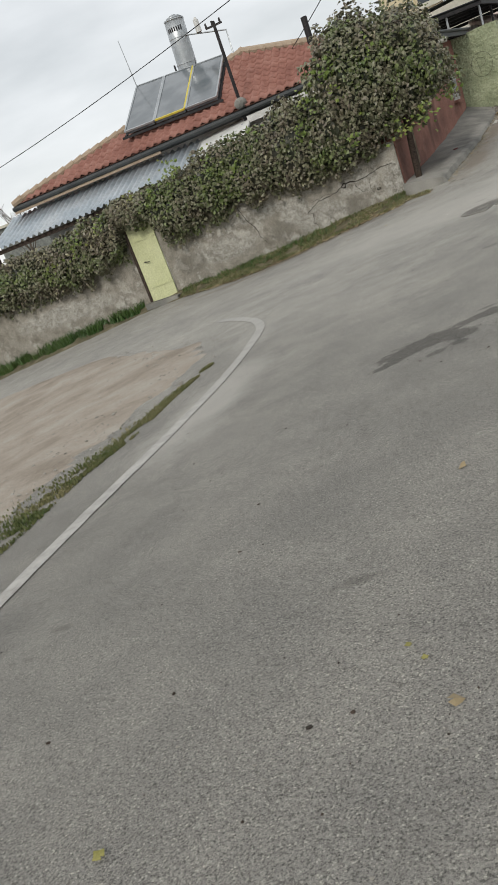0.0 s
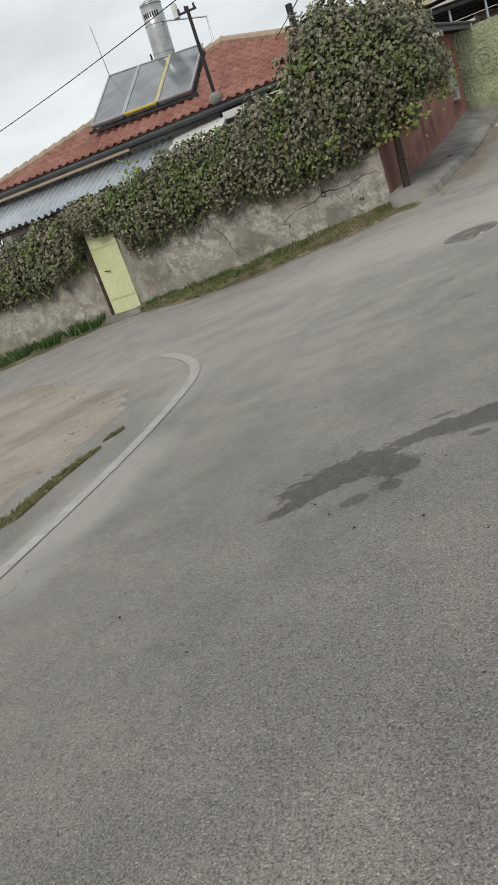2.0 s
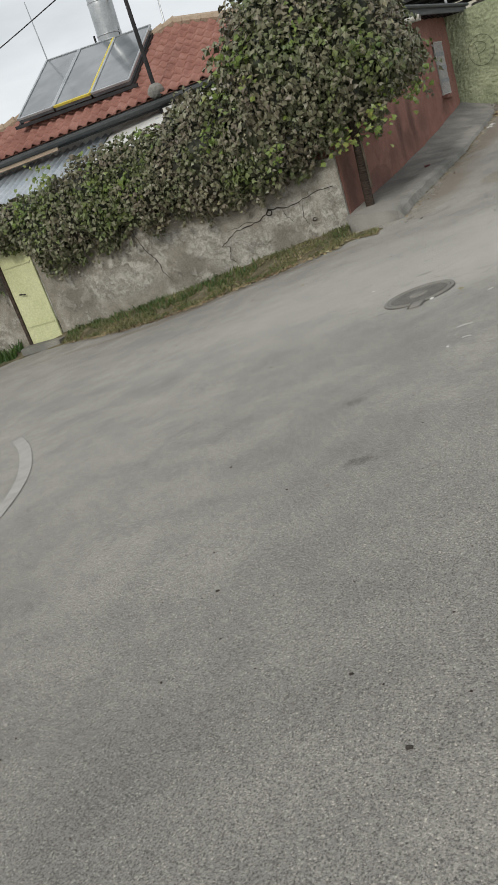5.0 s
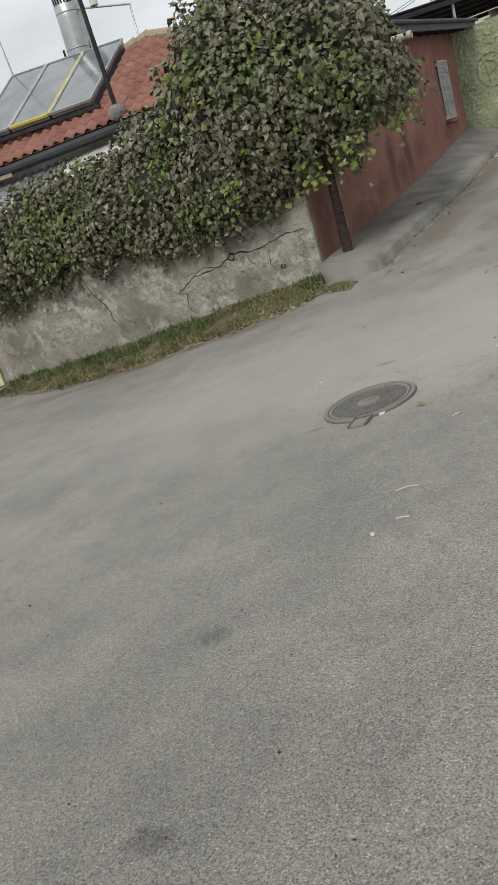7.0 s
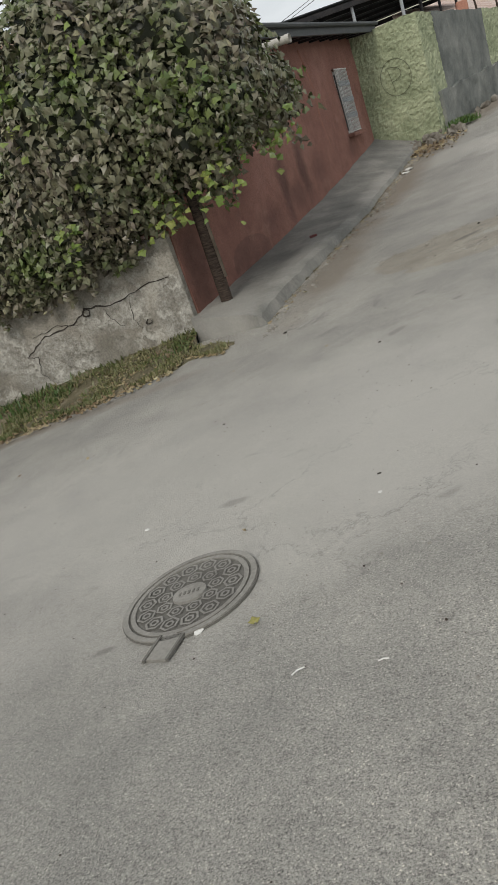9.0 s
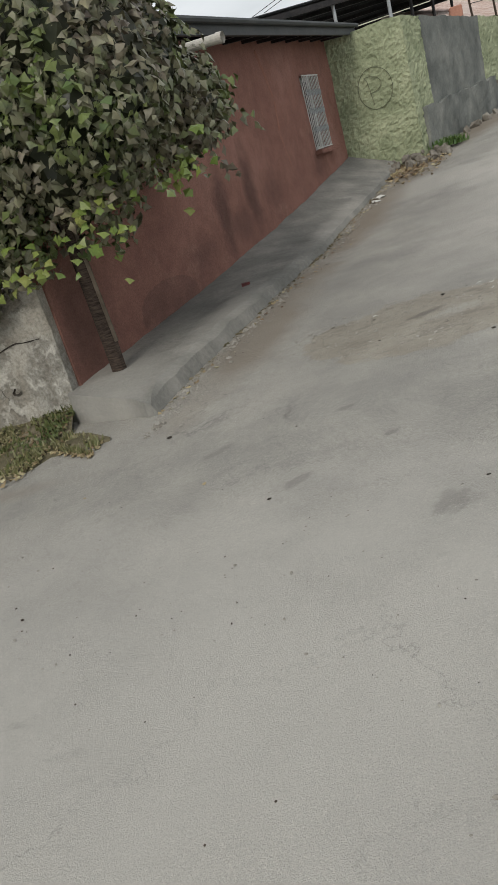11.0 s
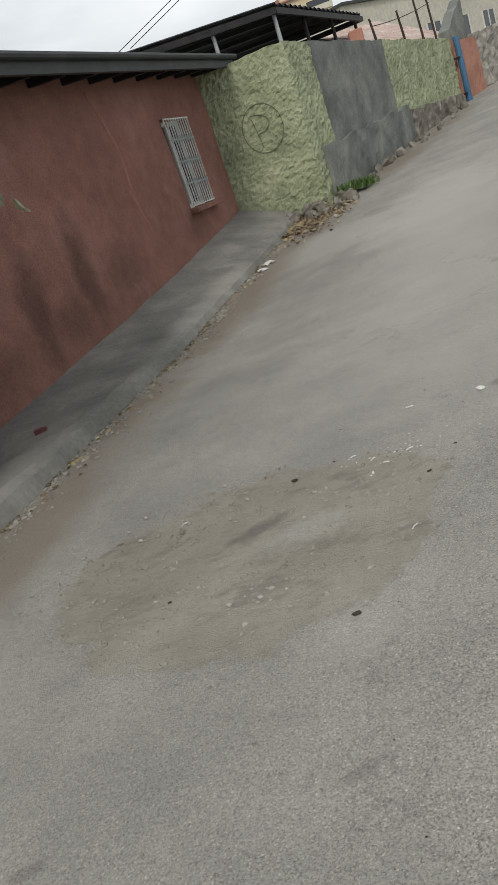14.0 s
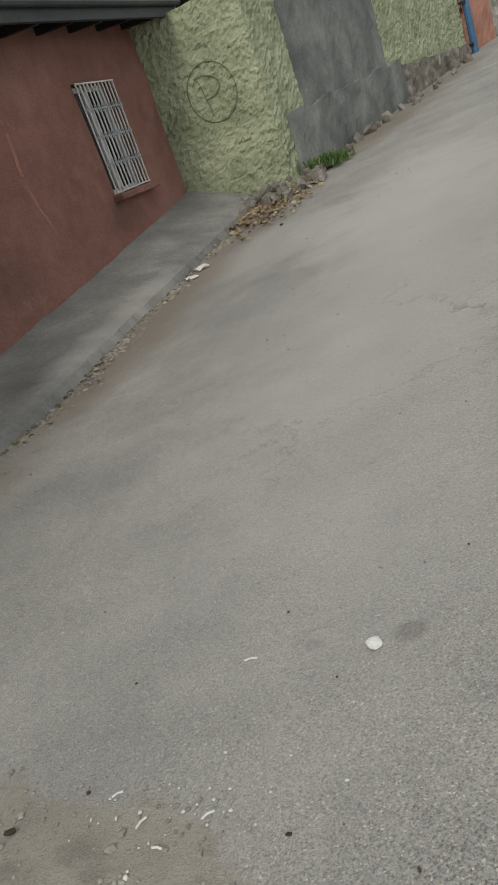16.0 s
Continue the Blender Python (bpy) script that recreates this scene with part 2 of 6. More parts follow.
def old_plaster_material():
    """Grey-beige plaster with flaking lime wash and cement mends."""
    m, nt, b = mat("old_plaster", 0.95)
    co = coords(nt)
    broad, mid, fine = tex(nt, co, 1.1, 5, 0.6), tex(nt, co, 4.5, 8, 0.72), tex(nt, co, 45, 4, 0.65)
    origin, way = (1.63, 16.70), (-0.994, 0.109)
    col = ramp(nt, mid, (0.3, (0.20, 0.182, 0.148)), (0.5, (0.325, 0.300, 0.252)), (0.7, (0.41, 0.382, 0.325)))
    flake = band(nt, tex(nt, co, 13.0, 9, 0.75), 0.36, 0.56)
    fray = wobble(nt, co, 3.0, 1.1)
    lime = mul(nt, mul(nt, band(nt, broad, 0.50, 0.60), band(nt, mid, 0.47, 0.53)), 0.7)
    for s, z, rs, rz in ((1.75, 0.25, 0.65, 0.36), (0.15, 0.45, 0.30, 0.42), (4.0, 0.30, 0.85, 0.26), (0.9, 0.62, 0.5, 0.22), (2.3, 0.55, 0.35, 0.3), (8.5, 0.1, 1.6, 0.25), (3.0, 0.75, 0.9, 0.14)):
        lime = either(nt, lime, mul(nt, wall_blob(nt, co, origin, way, s, z, rs, rz, fray, 0.7, 1.1), flake))
    col = mixc(nt, mul(nt, lime, 0.75), col, ramp(nt, mid, (0.35, (0.47, 0.45, 0.40)), (0.6, (0.64, 0.62, 0.56))))
    small = wobble(nt, co, 5.0, 1.0)
    for s, z, rs, rz in ((2.70, 0.27, 0.27, 0.24), (4.95, 0.25, 0.42, 0.26), (1.0, 0.2, 0.28, 0.22)):
        col = mixc(nt, mul(nt, wall_blob(nt, co, origin, way, s, z, rs, rz, small, 0.75, 1.05), 0.55), col, (0.185, 0.172, 0.142))
    col = mixc(nt, 0.5, col, ramp(nt, fine, (0.34, (0.45, 0.45, 0.45)), (0.6, (1.05, 1.05, 1.05))), "MULTIPLY")
    nt.links.new(col, b.inputs["Base Color"])
    h = nd(nt, "Math", op="ADD", i0=nd(nt, "Math", op="ADD", i0=mid, i1=mul(nt, fine, 0.4)).outputs[0], i1=mul(nt, lime, 0.5)).outputs[0]
    bump(nt, b, h, 0.9, 0.03)
    return m


def pink_plaster_material():
    """Faded pink wash over rough plaster, with sooty runs, a worn patch low by the corner, and dirt and painted shade
    at the street end.
    """
    m, nt, b = mat("pink_plaster", 0.9)
    co = coords(nt)
    broad, mid, fine = tex(nt, co, 0.9, 5, 0.6), tex(nt, co, 5, 6, 0.65), tex(nt, co, 55, 4, 0.7)
    origin, way = (1.66, 16.80), (0.2652, 0.9642)
    runs = tex(nt, nd(nt, "Mapping", Vector=co, Scale=(1.0, 1.0, 0.30)).outputs[0], 2.0, 5, 0.6)
    col = ramp(nt, broad, (0.34, (0.310, 0.152, 0.118)), (0.55, (0.362, 0.180, 0.140)), (0.7, (0.41, 0.216, 0.172)))
    col = mixc(nt, mul(nt, mul(nt, band(nt, runs, 0.54, 0.70), band(nt, tex(nt, co, 0.7, 2, 0.5), 0.45, 0.62)), 0.5), col, (0.17, 0.088, 0.070))
    soot_and_shade = None
    fray = wobble(nt, co, 4.5, 1.2)
    # dark runs; the tall blob at s 0.35 paints dirt and the corner's shade
    for s, z, rs, rz, k in ((3.45, 1.15, 0.22, 0.62, 0.75), (4.35, 1.30, 0.20, 0.60, 0.75), (3.9, 0.95, 0.7, 0.22, 0.45), (0.35, 0.75, 0.40, 0.85, 0.65), (5.1, 1.15, 0.5, 0.35, 0.35), (2.6, 0.8, 0.5, 0.25, 0.4), (7.2, 1.25, 0.5, 0.2, 0.35)):
        soot_and_shade = either(nt, soot_and_shade, mul(nt, wall_blob(nt, co, origin, way, s, z, rs, rz, fray, 0.35, 1.15), k))
    col = mixc(nt, soot_and_shade, col, (0.125, 0.068, 0.055))
    low = wall_blob(nt, co, origin, way, 1.75, 0.55, 0.62, 0.24, wobble(nt, co, 5.0, 0.25), 0.96, 1.0)
    col = mixc(nt, mul(nt, low, 0.5), col, (0.19, 0.105, 0.085))
    col = mixc(nt, mul(nt, band(nt, tex(nt, co, 1.5, 6, 0.7), 0.58, 0.68), 0.4), col, (0.47, 0.265, 0.21))
    col = mixc(nt, 0.5, col, ramp(nt, mid, (0.3, (0.55, 0.55, 0.55)), (0.62, (1, 1, 1))), "MULTIPLY")
    col = mixc(nt, 0.45, col, ramp(nt, fine, (0.34, (0.5, 0.5, 0.5)), (0.62, (1.06, 1.06, 1.06))), "MULTIPLY")
    nt.links.new(col, b.inputs["Base Color"])
    bump(nt, b, nd(nt, "Math", op="ADD", i0=mid, i1=mul(nt, fine, 0.7)).outputs[0], 1.0, 0.03)
    return m


def leaf_material(name, stops):
    m, nt, b = mat(name, 0.42)
    geo = nt.nodes.new("ShaderNodeNewGeometry")
    place = tex(nt, geo.outputs["Position"], 1.7, 3, 0.5)
    rnd = nd(nt, "Math", op="ADD", i0=mul(nt, geo.outputs["Random Per Island"], 0.50), i1=mul(nt, nt.nodes.new("ShaderNodeObjectInfo").outputs["Random"], 0.0)).outputs[0]
    fac = nd(nt, "Math", op="ADD", i0=rnd, i1=band(nt, place, 0.32, 0.66, -0.04, 0.58)).outputs[0]
    col = ramp(nt, fac, *stops)
    col = mixc(nt, 0.35, col, ramp(nt, tex(nt, geo.outputs["Position"], 60, 2, 0.5), (0.3, (0.6, 0.6, 0.6)), (0.7, (1, 1, 1))), "MULTIPLY")
    nt.links.new(col, b.inputs["Base Color"])
    b.inputs["Subsurface Weight"].default_value = 0.0
    b.inputs["Specular IOR Level"].default_value = 0.45
    return m


def striped(name, a, c, scale, rough, metal=0.0):
    m, nt, b = mat(name, rough, metal)
    co = coords(nt)
    n = tex(nt, nd(nt, "Mapping", Vector=co, Scale=(1, 1, 6.0)).outputs[0], scale, 5, 0.6)
    nt.links.new(ramp(nt, n, (0.35, a), (0.65, c)), b.inputs["Base Color"])
    bump(nt, b, n, 0.4, 0.01)
    return m


M_ASPHALT = asphalt_material()
M_WALL = old_plaster_material()
M_PINK = pink_plaster_material()
M_IVY = leaf_material("ivy_leaf", ((0.0, (0.085, 0.130, 0.038)), (0.16, (0.165, 0.205, 0.065)), (0.34, (0.110, 0.130, 0.060)), (0.50, (0.22, 0.215, 0.135)), (0.64, (0.125, 0.120, 0.070)), (0.78, (0.225, 0.200, 0.142)), (0.90, (0.135, 0.108, 0.08)), (0.98, (0.33, 0.31, 0.19))))
# near-black leaf tones: the shade inside the vine is put into this colour
M_IVY_SHADE = leaf_material("ivy_inner_shade", ((0.0, (0.030, 0.042, 0.018)), (0.5, (0.038, 0.042, 0.022)), (1.0, (0.045, 0.038, 0.025))))
M_GRASS = leaf_material("grass", ((0.0, (0.065, 0.095, 0.028)), (0.4, (0.115, 0.135, 0.045)), (0.75, (0.19, 0.18, 0.085)), (1.0, (0.33, 0.29, 0.16))))
M_GREENGRASS = leaf_material("green_grass", ((0.0, (0.035, 0.080, 0.018)), (0.6, (0.07, 0.13, 0.03)), (1.0, (0.12, 0.17, 0.05))))
M_DRYLEAF = leaf_material("dry_leaf", ((0.0, (0.12, 0.075, 0.045)), (0.4, (0.24, 0.17, 0.095)), (0.7, (0.34, 0.27, 0.15)), (1.0, (0.46, 0.42, 0.26))))
M_GREENWALL = speckled("green_stucco", [(0.245, 0.28, 0.17), (0.35, 0.385, 0.245), (0.44, 0.47, 0.31)], 2.4, 0.95, 26, 0.9, 0.05)
M_GREYRENDER = speckled("grey_render", [(0.12, 0.128, 0.12), (0.19, 0.20, 0.185), (0.28, 0.285, 0.26)], 1.7, 0.9, 30, 0.5, 0.02)
M_CONCRETE = speckled("concrete", [(0.165, 0.162, 0.147), (0.225, 0.22, 0.20), (0.34, 0.325, 0.29)], 1.6, 0.95, 34, 0.7, 0.02)
M_PAVE = speckled("pavement_concrete", [(0.165, 0.162, 0.147), (0.22, 0.215, 0.196), (0.31, 0.297, 0.268)], 1.6, 0.95, 34, 0.7, 0.02)
nt_p = M_PAVE.node_tree
b_p = nt_p.nodes["Principled BSDF"]
co_p = coords(nt_p)
col_p = b_p.inputs["Base Color"].links[0].from_socket
# cement dust trodden over the end of the pavement, and paler wear along the kerb
for x, y, rx, ry, ang, k in ((2.05, 16.65, 0.55, 0.75, -15, 0.5), (2.75, 17.9, 0.22, 1.0, -15, 0.45), (3.75, 21.4, 0.2, 1.4, -15, 0.4)):
    col_p = mixc(nt_p, mul(nt_p, blob(nt_p, co_p, x, y, rx, ry, ang, wobble(nt_p, co_p, 4.0, 1.0), 0.4, 1.1), k), col_p, (0.40, 0.383, 0.345))
nt_p.links.new(col_p, b_p.inputs["Base Color"])
M_DIRT = speckled("packed_dirt", [(0.26, 0.220, 0.175), (0.36, 0.310, 0.255), (0.42, 0.385, 0.33)], 1.3, 1.0, 32, 0.7, 0.03)
M_SOIL = speckled("soil", [(0.09, 0.082, 0.045), (0.16, 0.14, 0.085), (0.29, 0.25, 0.175)], 4.0, 1.0, 40, 0.8, 0.04)
M_STONE = speckled("rubble_stone", [(0.20, 0.18, 0.155), (0.33, 0.31, 0.27), (0.45, 0.43, 0.39)], 5.0, 0.95, 50, 0.6, 0.01)
M_RUBBLE = speckled("dull_rubble", [(0.12, 0.105, 0.085), (0.21, 0.19, 0.16), (0.33, 0.31, 0.27)], 5.0, 0.95, 50, 0.6, 0.01)
M_WILT = speckled("wilted_leaf", [(0.22, 0.21, 0.06), (0.36, 0.32, 0.11)], 30.0, 0.7, 90, 0.3, 0.004)
M_TILE = speckled("roof_tile", [(0.25, 0.112, 0.088), (0.33, 0.158, 0.124), (0.39, 0.205, 0.165)], 2.4, 0.85, 30, 0.4, 0.01)
M_OLDTILE = speckled("old_roof_tile", [(0.44, 0.31, 0.26), (0.58, 0.46, 0.41), (0.66, 0.58, 0.53)], 2.5, 0.9, 20, 0.5, 0.02)
M_RIDGE = speckled("ridge_mortar", [(0.36, 0.27, 0.19), (0.46, 0.37, 0.28)], 4.0, 0.95, 30, 0.5, 0.02)
M_ZINC = speckled("zinc_sheet", [(0.36, 0.42, 0.47), (0.52, 0.57, 0.61), (0.64, 0.67, 0.69)], 0.8, 0.38, 12, 0.1, 0.005, 0.6)
M_DARKSHEET = speckled("dark_sheet", [(0.022, 0.024, 0.026), (0.045, 0.047, 0.05)], 2.0, 0.6, 20, 0.2, 0.01, 0.3)
M_FASCIA = speckled("dark_fascia", [(0.035, 0.04, 0.042), (0.07, 0.075, 0.075)], 2.0, 0.6, 30, 0.2, 0.01)
M_STEEL = speckled("galvanised_steel", [(0.40, 0.42, 0.43), (0.55, 0.57, 0.58)], 3.0, 0.4, 30, 0.1, 0.005, 0.7)
M_DARKSTEEL = speckled("dark_steel", [(0.02, 0.02, 0.022), (0.05, 0.045, 0.045)], 5.0, 0.6, 40, 0.2, 0.005, 0.3)
M_IRON = speckled("cast_iron", [(0.15, 0.142, 0.126), (0.21, 0.20, 0.178)], 6.0, 0.8, 60, 0.3, 0.003, 0.3)
M_IRON_RIB = speckled("worn_iron", [(0.255, 0.243, 0.218), (0.34, 0.325, 0.292)], 6.0, 0.8, 60, 0.3, 0.003, 0.3)
M_WHITE = speckled("white_paint", [(0.60, 0.60, 0.57), (0.76, 0.75, 0.72)], 4.0, 0.6, 40, 0.2, 0.005)
M_PVC = speckled("grey_pvc", [(0.50, 0.48, 0.43), (0.60, 0.58, 0.53)], 4.0, 0.5, 40, 0.1, 0.005)
M_DOOR = speckled("pale_yellow_paint", [(0.58, 0.60, 0.33), (0.71, 0.72, 0.44)], 2.0, 0.5, 30, 0.1, 0.005)
M_YELLOW = speckled("yellow_tape", [(0.62, 0.50, 0.06), (0.72, 0.60, 0.10)], 4.0, 0.5, 30, 0.1, 0.005)
M_BLUE = speckled("blue_paint", [(0.05, 0.13, 0.24), (0.08, 0.19, 0.32)], 4.0, 0.6, 30, 0.2, 0.005)
M_CREAM = speckled("cream_render", [(0.52, 0.50, 0.42), (0.62, 0.59, 0.50)], 0.3, 0.95, 6, 0.1, 0.02)
M_BEIGE = speckled("beige_render", [(0.58, 0.49, 0.33), (0.68, 0.58, 0.40)], 0.2, 0.95, 4, 0.1, 0.02)
M_BARK = striped("weathered_post", (0.020, 0.014, 0.011), (0.085, 0.062, 0.048), 14, 0.9)
M_CRACK = speckled("crack_shadow", [(0.035, 0.03, 0.025), (0.07, 0.06, 0.05)], 8.0, 1.0, 40)
M_PAPER = speckled("paper", [(0.65, 0.64, 0.60), (0.78, 0.77, 0.74)], 20.0, 0.8, 60)
M_RED = speckled("red_card", [(0.10, 0.03, 0.03), (0.16, 0.05, 0.05)], 20.0, 0.6, 60)
M_ORANGE = speckled("orange_plaster", [(0.38, 0.17, 0.12), (0.48, 0.25, 0.18)], 1.5, 0.95, 30, 0.4, 0.02)
M_PINKMEND = speckled("pale_pink_plaster", [(0.33, 0.155, 0.115), (0.40, 0.205, 0.155)], 6.0, 0.95, 45, 0.6, 0.02)
M_LETTER = speckled("thin_dark_paint", [(0.14, 0.15, 0.10), (0.20, 0.21, 0.14)], 8.0, 0.95, 30)
M_TWIG = speckled("bare_twig", [(0.10, 0.08, 0.06), (0.16, 0.13, 0.10)], 8.0, 0.95, 30)
m_glass, nt_g, b_g = mat("window_glass", 0.08)
b_g.inputs["Base Color"].default_value = (0.03, 0.035, 0.04, 1)
b_g.inputs["Specular IOR Level"].default_value = 0.6
M_GLASS = m_glass
m_abs, nt_a, b_a = mat("collector_glass", 0.12)
nt_a.links.new(ramp(nt_a, tex(nt_a, coords(nt_a), 2.0, 3, 0.5), (0.35, (0.10, 0.115, 0.125)), (0.65, (0.17, 0.185, 0.195))), b_a.inputs["Base Color"])
b_a.inputs["Specular IOR Level"].default_value = 0.8
M_PANEL = m_abs


def line_paint_material():
    m, nt, b = mat("worn_road_paint", 0.85)
    co = coords(nt)
    wear = tex(nt, co, 7, 7, 0.75)
    grey = ramp(nt, tex(nt, co, 40, 3, 0.6), (0.3, (0.27, 0.26, 0.24)), (0.7, (0.38, 0.365, 0.335)))
    nt.links.new(mixc(nt, mul(nt, band(nt, wear, 0.36, 0.62), band(nt, nd(nt, "SeparateXYZ", i0=co).outputs[1], 4.5, 9.5, 1.0, 0.55)), grey, (0.46, 0.447, 0.415)), b.inputs["Base Color"])
    bump(nt, b, wear, 0.3, 0.005)
    return m


M_LINE = line_paint_material()

# ---- building helpers ----


def link(name, bm, material, parent=None, smooth=False, label=""):
    data = bpy.data.meshes.new(name)
    bm.to_mesh(data)
    bm.free()
    data.materials.append(material)
    if smooth:
        data.shade_smooth()
    ob = new(name, data)
    if parent:
        ob.parent = parent
    if label:
        ob["label"] = label
    return ob


def part(name, bm, material, parent, label="", smooth=False):
    return link(name, bm, material, parent, smooth, label)


def from_lists(name, verts, faces, material, parent=None, smooth=False):
    data = bpy.data.meshes.new(name)
    data.from_pydata(verts, [], faces)
    data.materials.append(material)
    if smooth:
        data.shade_smooth()
    ob = new(name, data)
    if parent:
        ob.parent = parent
    return ob


def empty(name, label, category, group="", kind="", at=(0, 0, 0)):
    ob = new(name)
    ob.location = at
    return tagged(ob, label, category, group, kind)


def prism(bm, a, b, w, h, up=(0, 0, 1)):
    """A bar from a to b, w wide across and h high."""
    a, b = Vector(a), Vector(b)
    d = (b - a).normalized()
    side = d.cross(Vector(up))
    side = side.normalized() if side.length > 1e-4 else Vector((1, 0, 0))
    top = side.cross(d).normalized()
    vs = []
    for p in (a, b):
        for i, j in ((-1, -1), (1, -1), (1, 1), (-1, 1)):
            vs.append(bm.verts.new(p + side * (i * w / 2) + top * (j * h / 2)))
    for f in ((0, 1, 2, 3), (7, 6, 5, 4), (0, 4, 5, 1), (1, 5, 6, 2), (2, 6, 7, 3), (3, 7, 4, 0)):
        bm.faces.new([vs[k] for k in f])
    return bm


def tube(bm, points, r0, r1=None, n=8, cap=True):
    r1 = r0 if r1 is None else r1
    pts = [Vector(p) for p in points]
    rings = []
    for k, p in enumerate(pts):
        d = (pts[min(k + 1, len(pts) - 1)] - pts[max(k - 1, 0)]).normalized()
        side = d.cross(Vector((0, 0, 1)))
        side = side.normalized() if side.length > 1e-3 else Vector((1, 0, 0))
        top = side.cross(d)
        r = r0 + (r1 - r0) * k / max(1, len(pts) - 1)
        rings.append([bm.verts.new(p + side * (r * math.cos(2 * math.pi * i / n)) + top * (r * math.sin(2 * math.pi * i / n))) for i in range(n)])
    for a, b in zip(rings, rings[1:]):
        for i in range(n):
            bm.faces.new((a[i], a[(i + 1) % n], b[(i + 1) % n], b[i]))
    if cap:
        bm.faces.new(rings[0][::-1])
        bm.faces.new(rings[-1])
    return bm


def bmn():
    return bmesh.new()


def hashed(*k):
    return random.Random("/".join(str(round(v, 4)) for v in k)).random()


# ---- the lie of the land ----


def gz(x, y):
    s, q = min(max(y - 10, -14), 10), min(max(x, -9), 12)
    z = -0.1253 + 0.0764 * q - 0.0117 * s + 0.00058 * q * s + 0.00346 * s * s - 0.00094 * q * q
    if y > 20:
        z += min(y - 20, 6) * 0.061 + min(max(y - 26, 0), 30) * 0.05
    z -= 0.055 * math.exp(-((x - 2.0) ** 2) / 5 - (y - 12.4) ** 2 / 4)
    z += 0.085 * math.exp(-((x - 3.1) ** 2) / 1.2 - (y - 18.4) ** 2 / 3)
    z -= 0.09 * math.exp(-((x + 1.7) ** 2) / 3 - (y - 16.2) ** 2 / 2)
    return z


def axis_steps(a, b, step, far, n):
    near = list(np.arange(a, b + 1e-6, step))
    grow = [step * 1.35 ** k for k in range(1, n)]
    lo, hi = [], []
    p = a
    for g in grow:
        p -= g
        lo.append(p)
    p = b
    for g in grow:
        p += g
        hi.append(p)
    return [-far] + lo[::-1] + near + hi + [far]


gx, gy = axis_steps(-12, 14, 0.2, 3000, 20), axis_steps(-6, 40, 0.2, 3000, 20)
gverts = [(x, y, gz(x, y) + 0.008 * noise.noise((x * 0.9, y * 0.9, 0))) for y in gy for x in gx]
nx = len(gx)
gfaces = [(j * nx + i, j * nx + i + 1, (j + 1) * nx + i + 1, (j + 1) * nx + i) for j in range(len(gy) - 1) for i in range(nx - 1)]
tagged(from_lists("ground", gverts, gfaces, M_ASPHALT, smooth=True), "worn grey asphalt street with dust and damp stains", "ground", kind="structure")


def interp(v, table):
    xs, ys = zip(*table)
    return float(np.interp(v, xs, ys))


def sheet(name, rows, material, lift, rough, label, category):
    """A thin uneven layer on the ground; rows of y, x from, x to."""
    verts, faces, n = [], [], 60
    for y, x0, x1 in rows:
        for i in range(n + 1):
            u = i / n
            x = x0 + (x1 - x0) * u
            edge = min(1, 12 * min(u, 1 - u))
            verts.append((x, y, gz(x, y) - 0.012 + edge * (lift + 0.012) + edge * rough * noise.noise((x * 2.3, y * 2.3, 4)) + edge * rough * 0.5 * noise.noise((x * 9, y * 9, 2))))
    for j in range(len(rows) - 1):
        for i in range(n):
            a = j * (n + 1) + i
            faces.append((a, a + 1, a + n + 2, a + n + 1))
    return tagged(from_lists(name, verts, faces, material, smooth=True), label, category, kind="structure")


ISLAND = ((1.0, -1.9), (3.5, -1.62), (4.4, -1.38), (5.5, -1.33), (6.2, -1.15), (7.2, -1.07), (8.3, -0.88), (9.1, -0.74), (9.7, -0.85), (10.2, -1.25), (11.5, -2.5), (13.1, -4.1), (13.7, -7.0))
sheet("dirt_island", [(y, -16.0, interp(y, ISLAND) + 0.10 * noise.noise((y * 2.1, 0, 0)) + 0.05 * noise.noise((y * 7, 1, 0))) for y in np.arange(1.0, 13.7, 0.12)],
      M_DIRT, 0.022, 0.02, "bare packed dirt island between two arms of the street", "ground")

# garden wall line: origin at its street corner, s along it, d out towards the street
W0, WU, WN = Vector((1.63, 16.70, 0)), Vector((-0.994, 0.109, 0)), Vector((-0.109, -0.994, 0))


def on_wall(s, d, z):
    p = W0 + WU * s + WN * d
    return Vector((p.x, p.y, z))


VERGE = ((0, 0.95), (1.0, 1.15), (2.5, 1.15), (4.0, 0.85), (5.3, 0.42), (6.3, 0.35), (7.5, 0.55), (10, 0.75), (14, 0.9))


def verge_sheet():
    verts, faces, n = [], [], 10
    ss = list(np.arange(-0.55, 14.0, 0.1))
    for s in ss:
        w = interp(max(s, 0), VERGE) * (1 if s > -0.3 else 0.75) + 0.1 * noise.noise((s * 3, 0, 7))
        w += 0.07 * noise.noise((s * 9, 2, 7))
        near = 0.0 if s > 0.02 else 0.30 + 0.62 * abs(s)
        w = w if s > 0.02 else near + 0.42 * (1 + s / 0.56) + 0.03
        for i in range(n + 1):
            d = near + (w - near) * i / n
            p = on_wall(s, d, 0)
            e = min(1.0, 4 * (1 - i / n))
            verts.append((p.x, p.y, gz(p.x, p.y) - 0.01 + e * 0.03 + (0.10 * (1 - i / n) ** 2 if s > 0 else 0) + 0.03 * e * noise.noise((p.x * 3, p.y * 3, 1))))
    for j in range(len(ss) - 1):
        for i in range(n):
            a = j * (n + 1) + i
            faces.append((a, a + n + 1, a + n + 2, a + 1))
    tagged(from_lists("verge", verts, faces, M_SOIL, smooth=True), "strip of earth and dry litter along the wall foot", "ground", kind="structure")


verge_sheet()


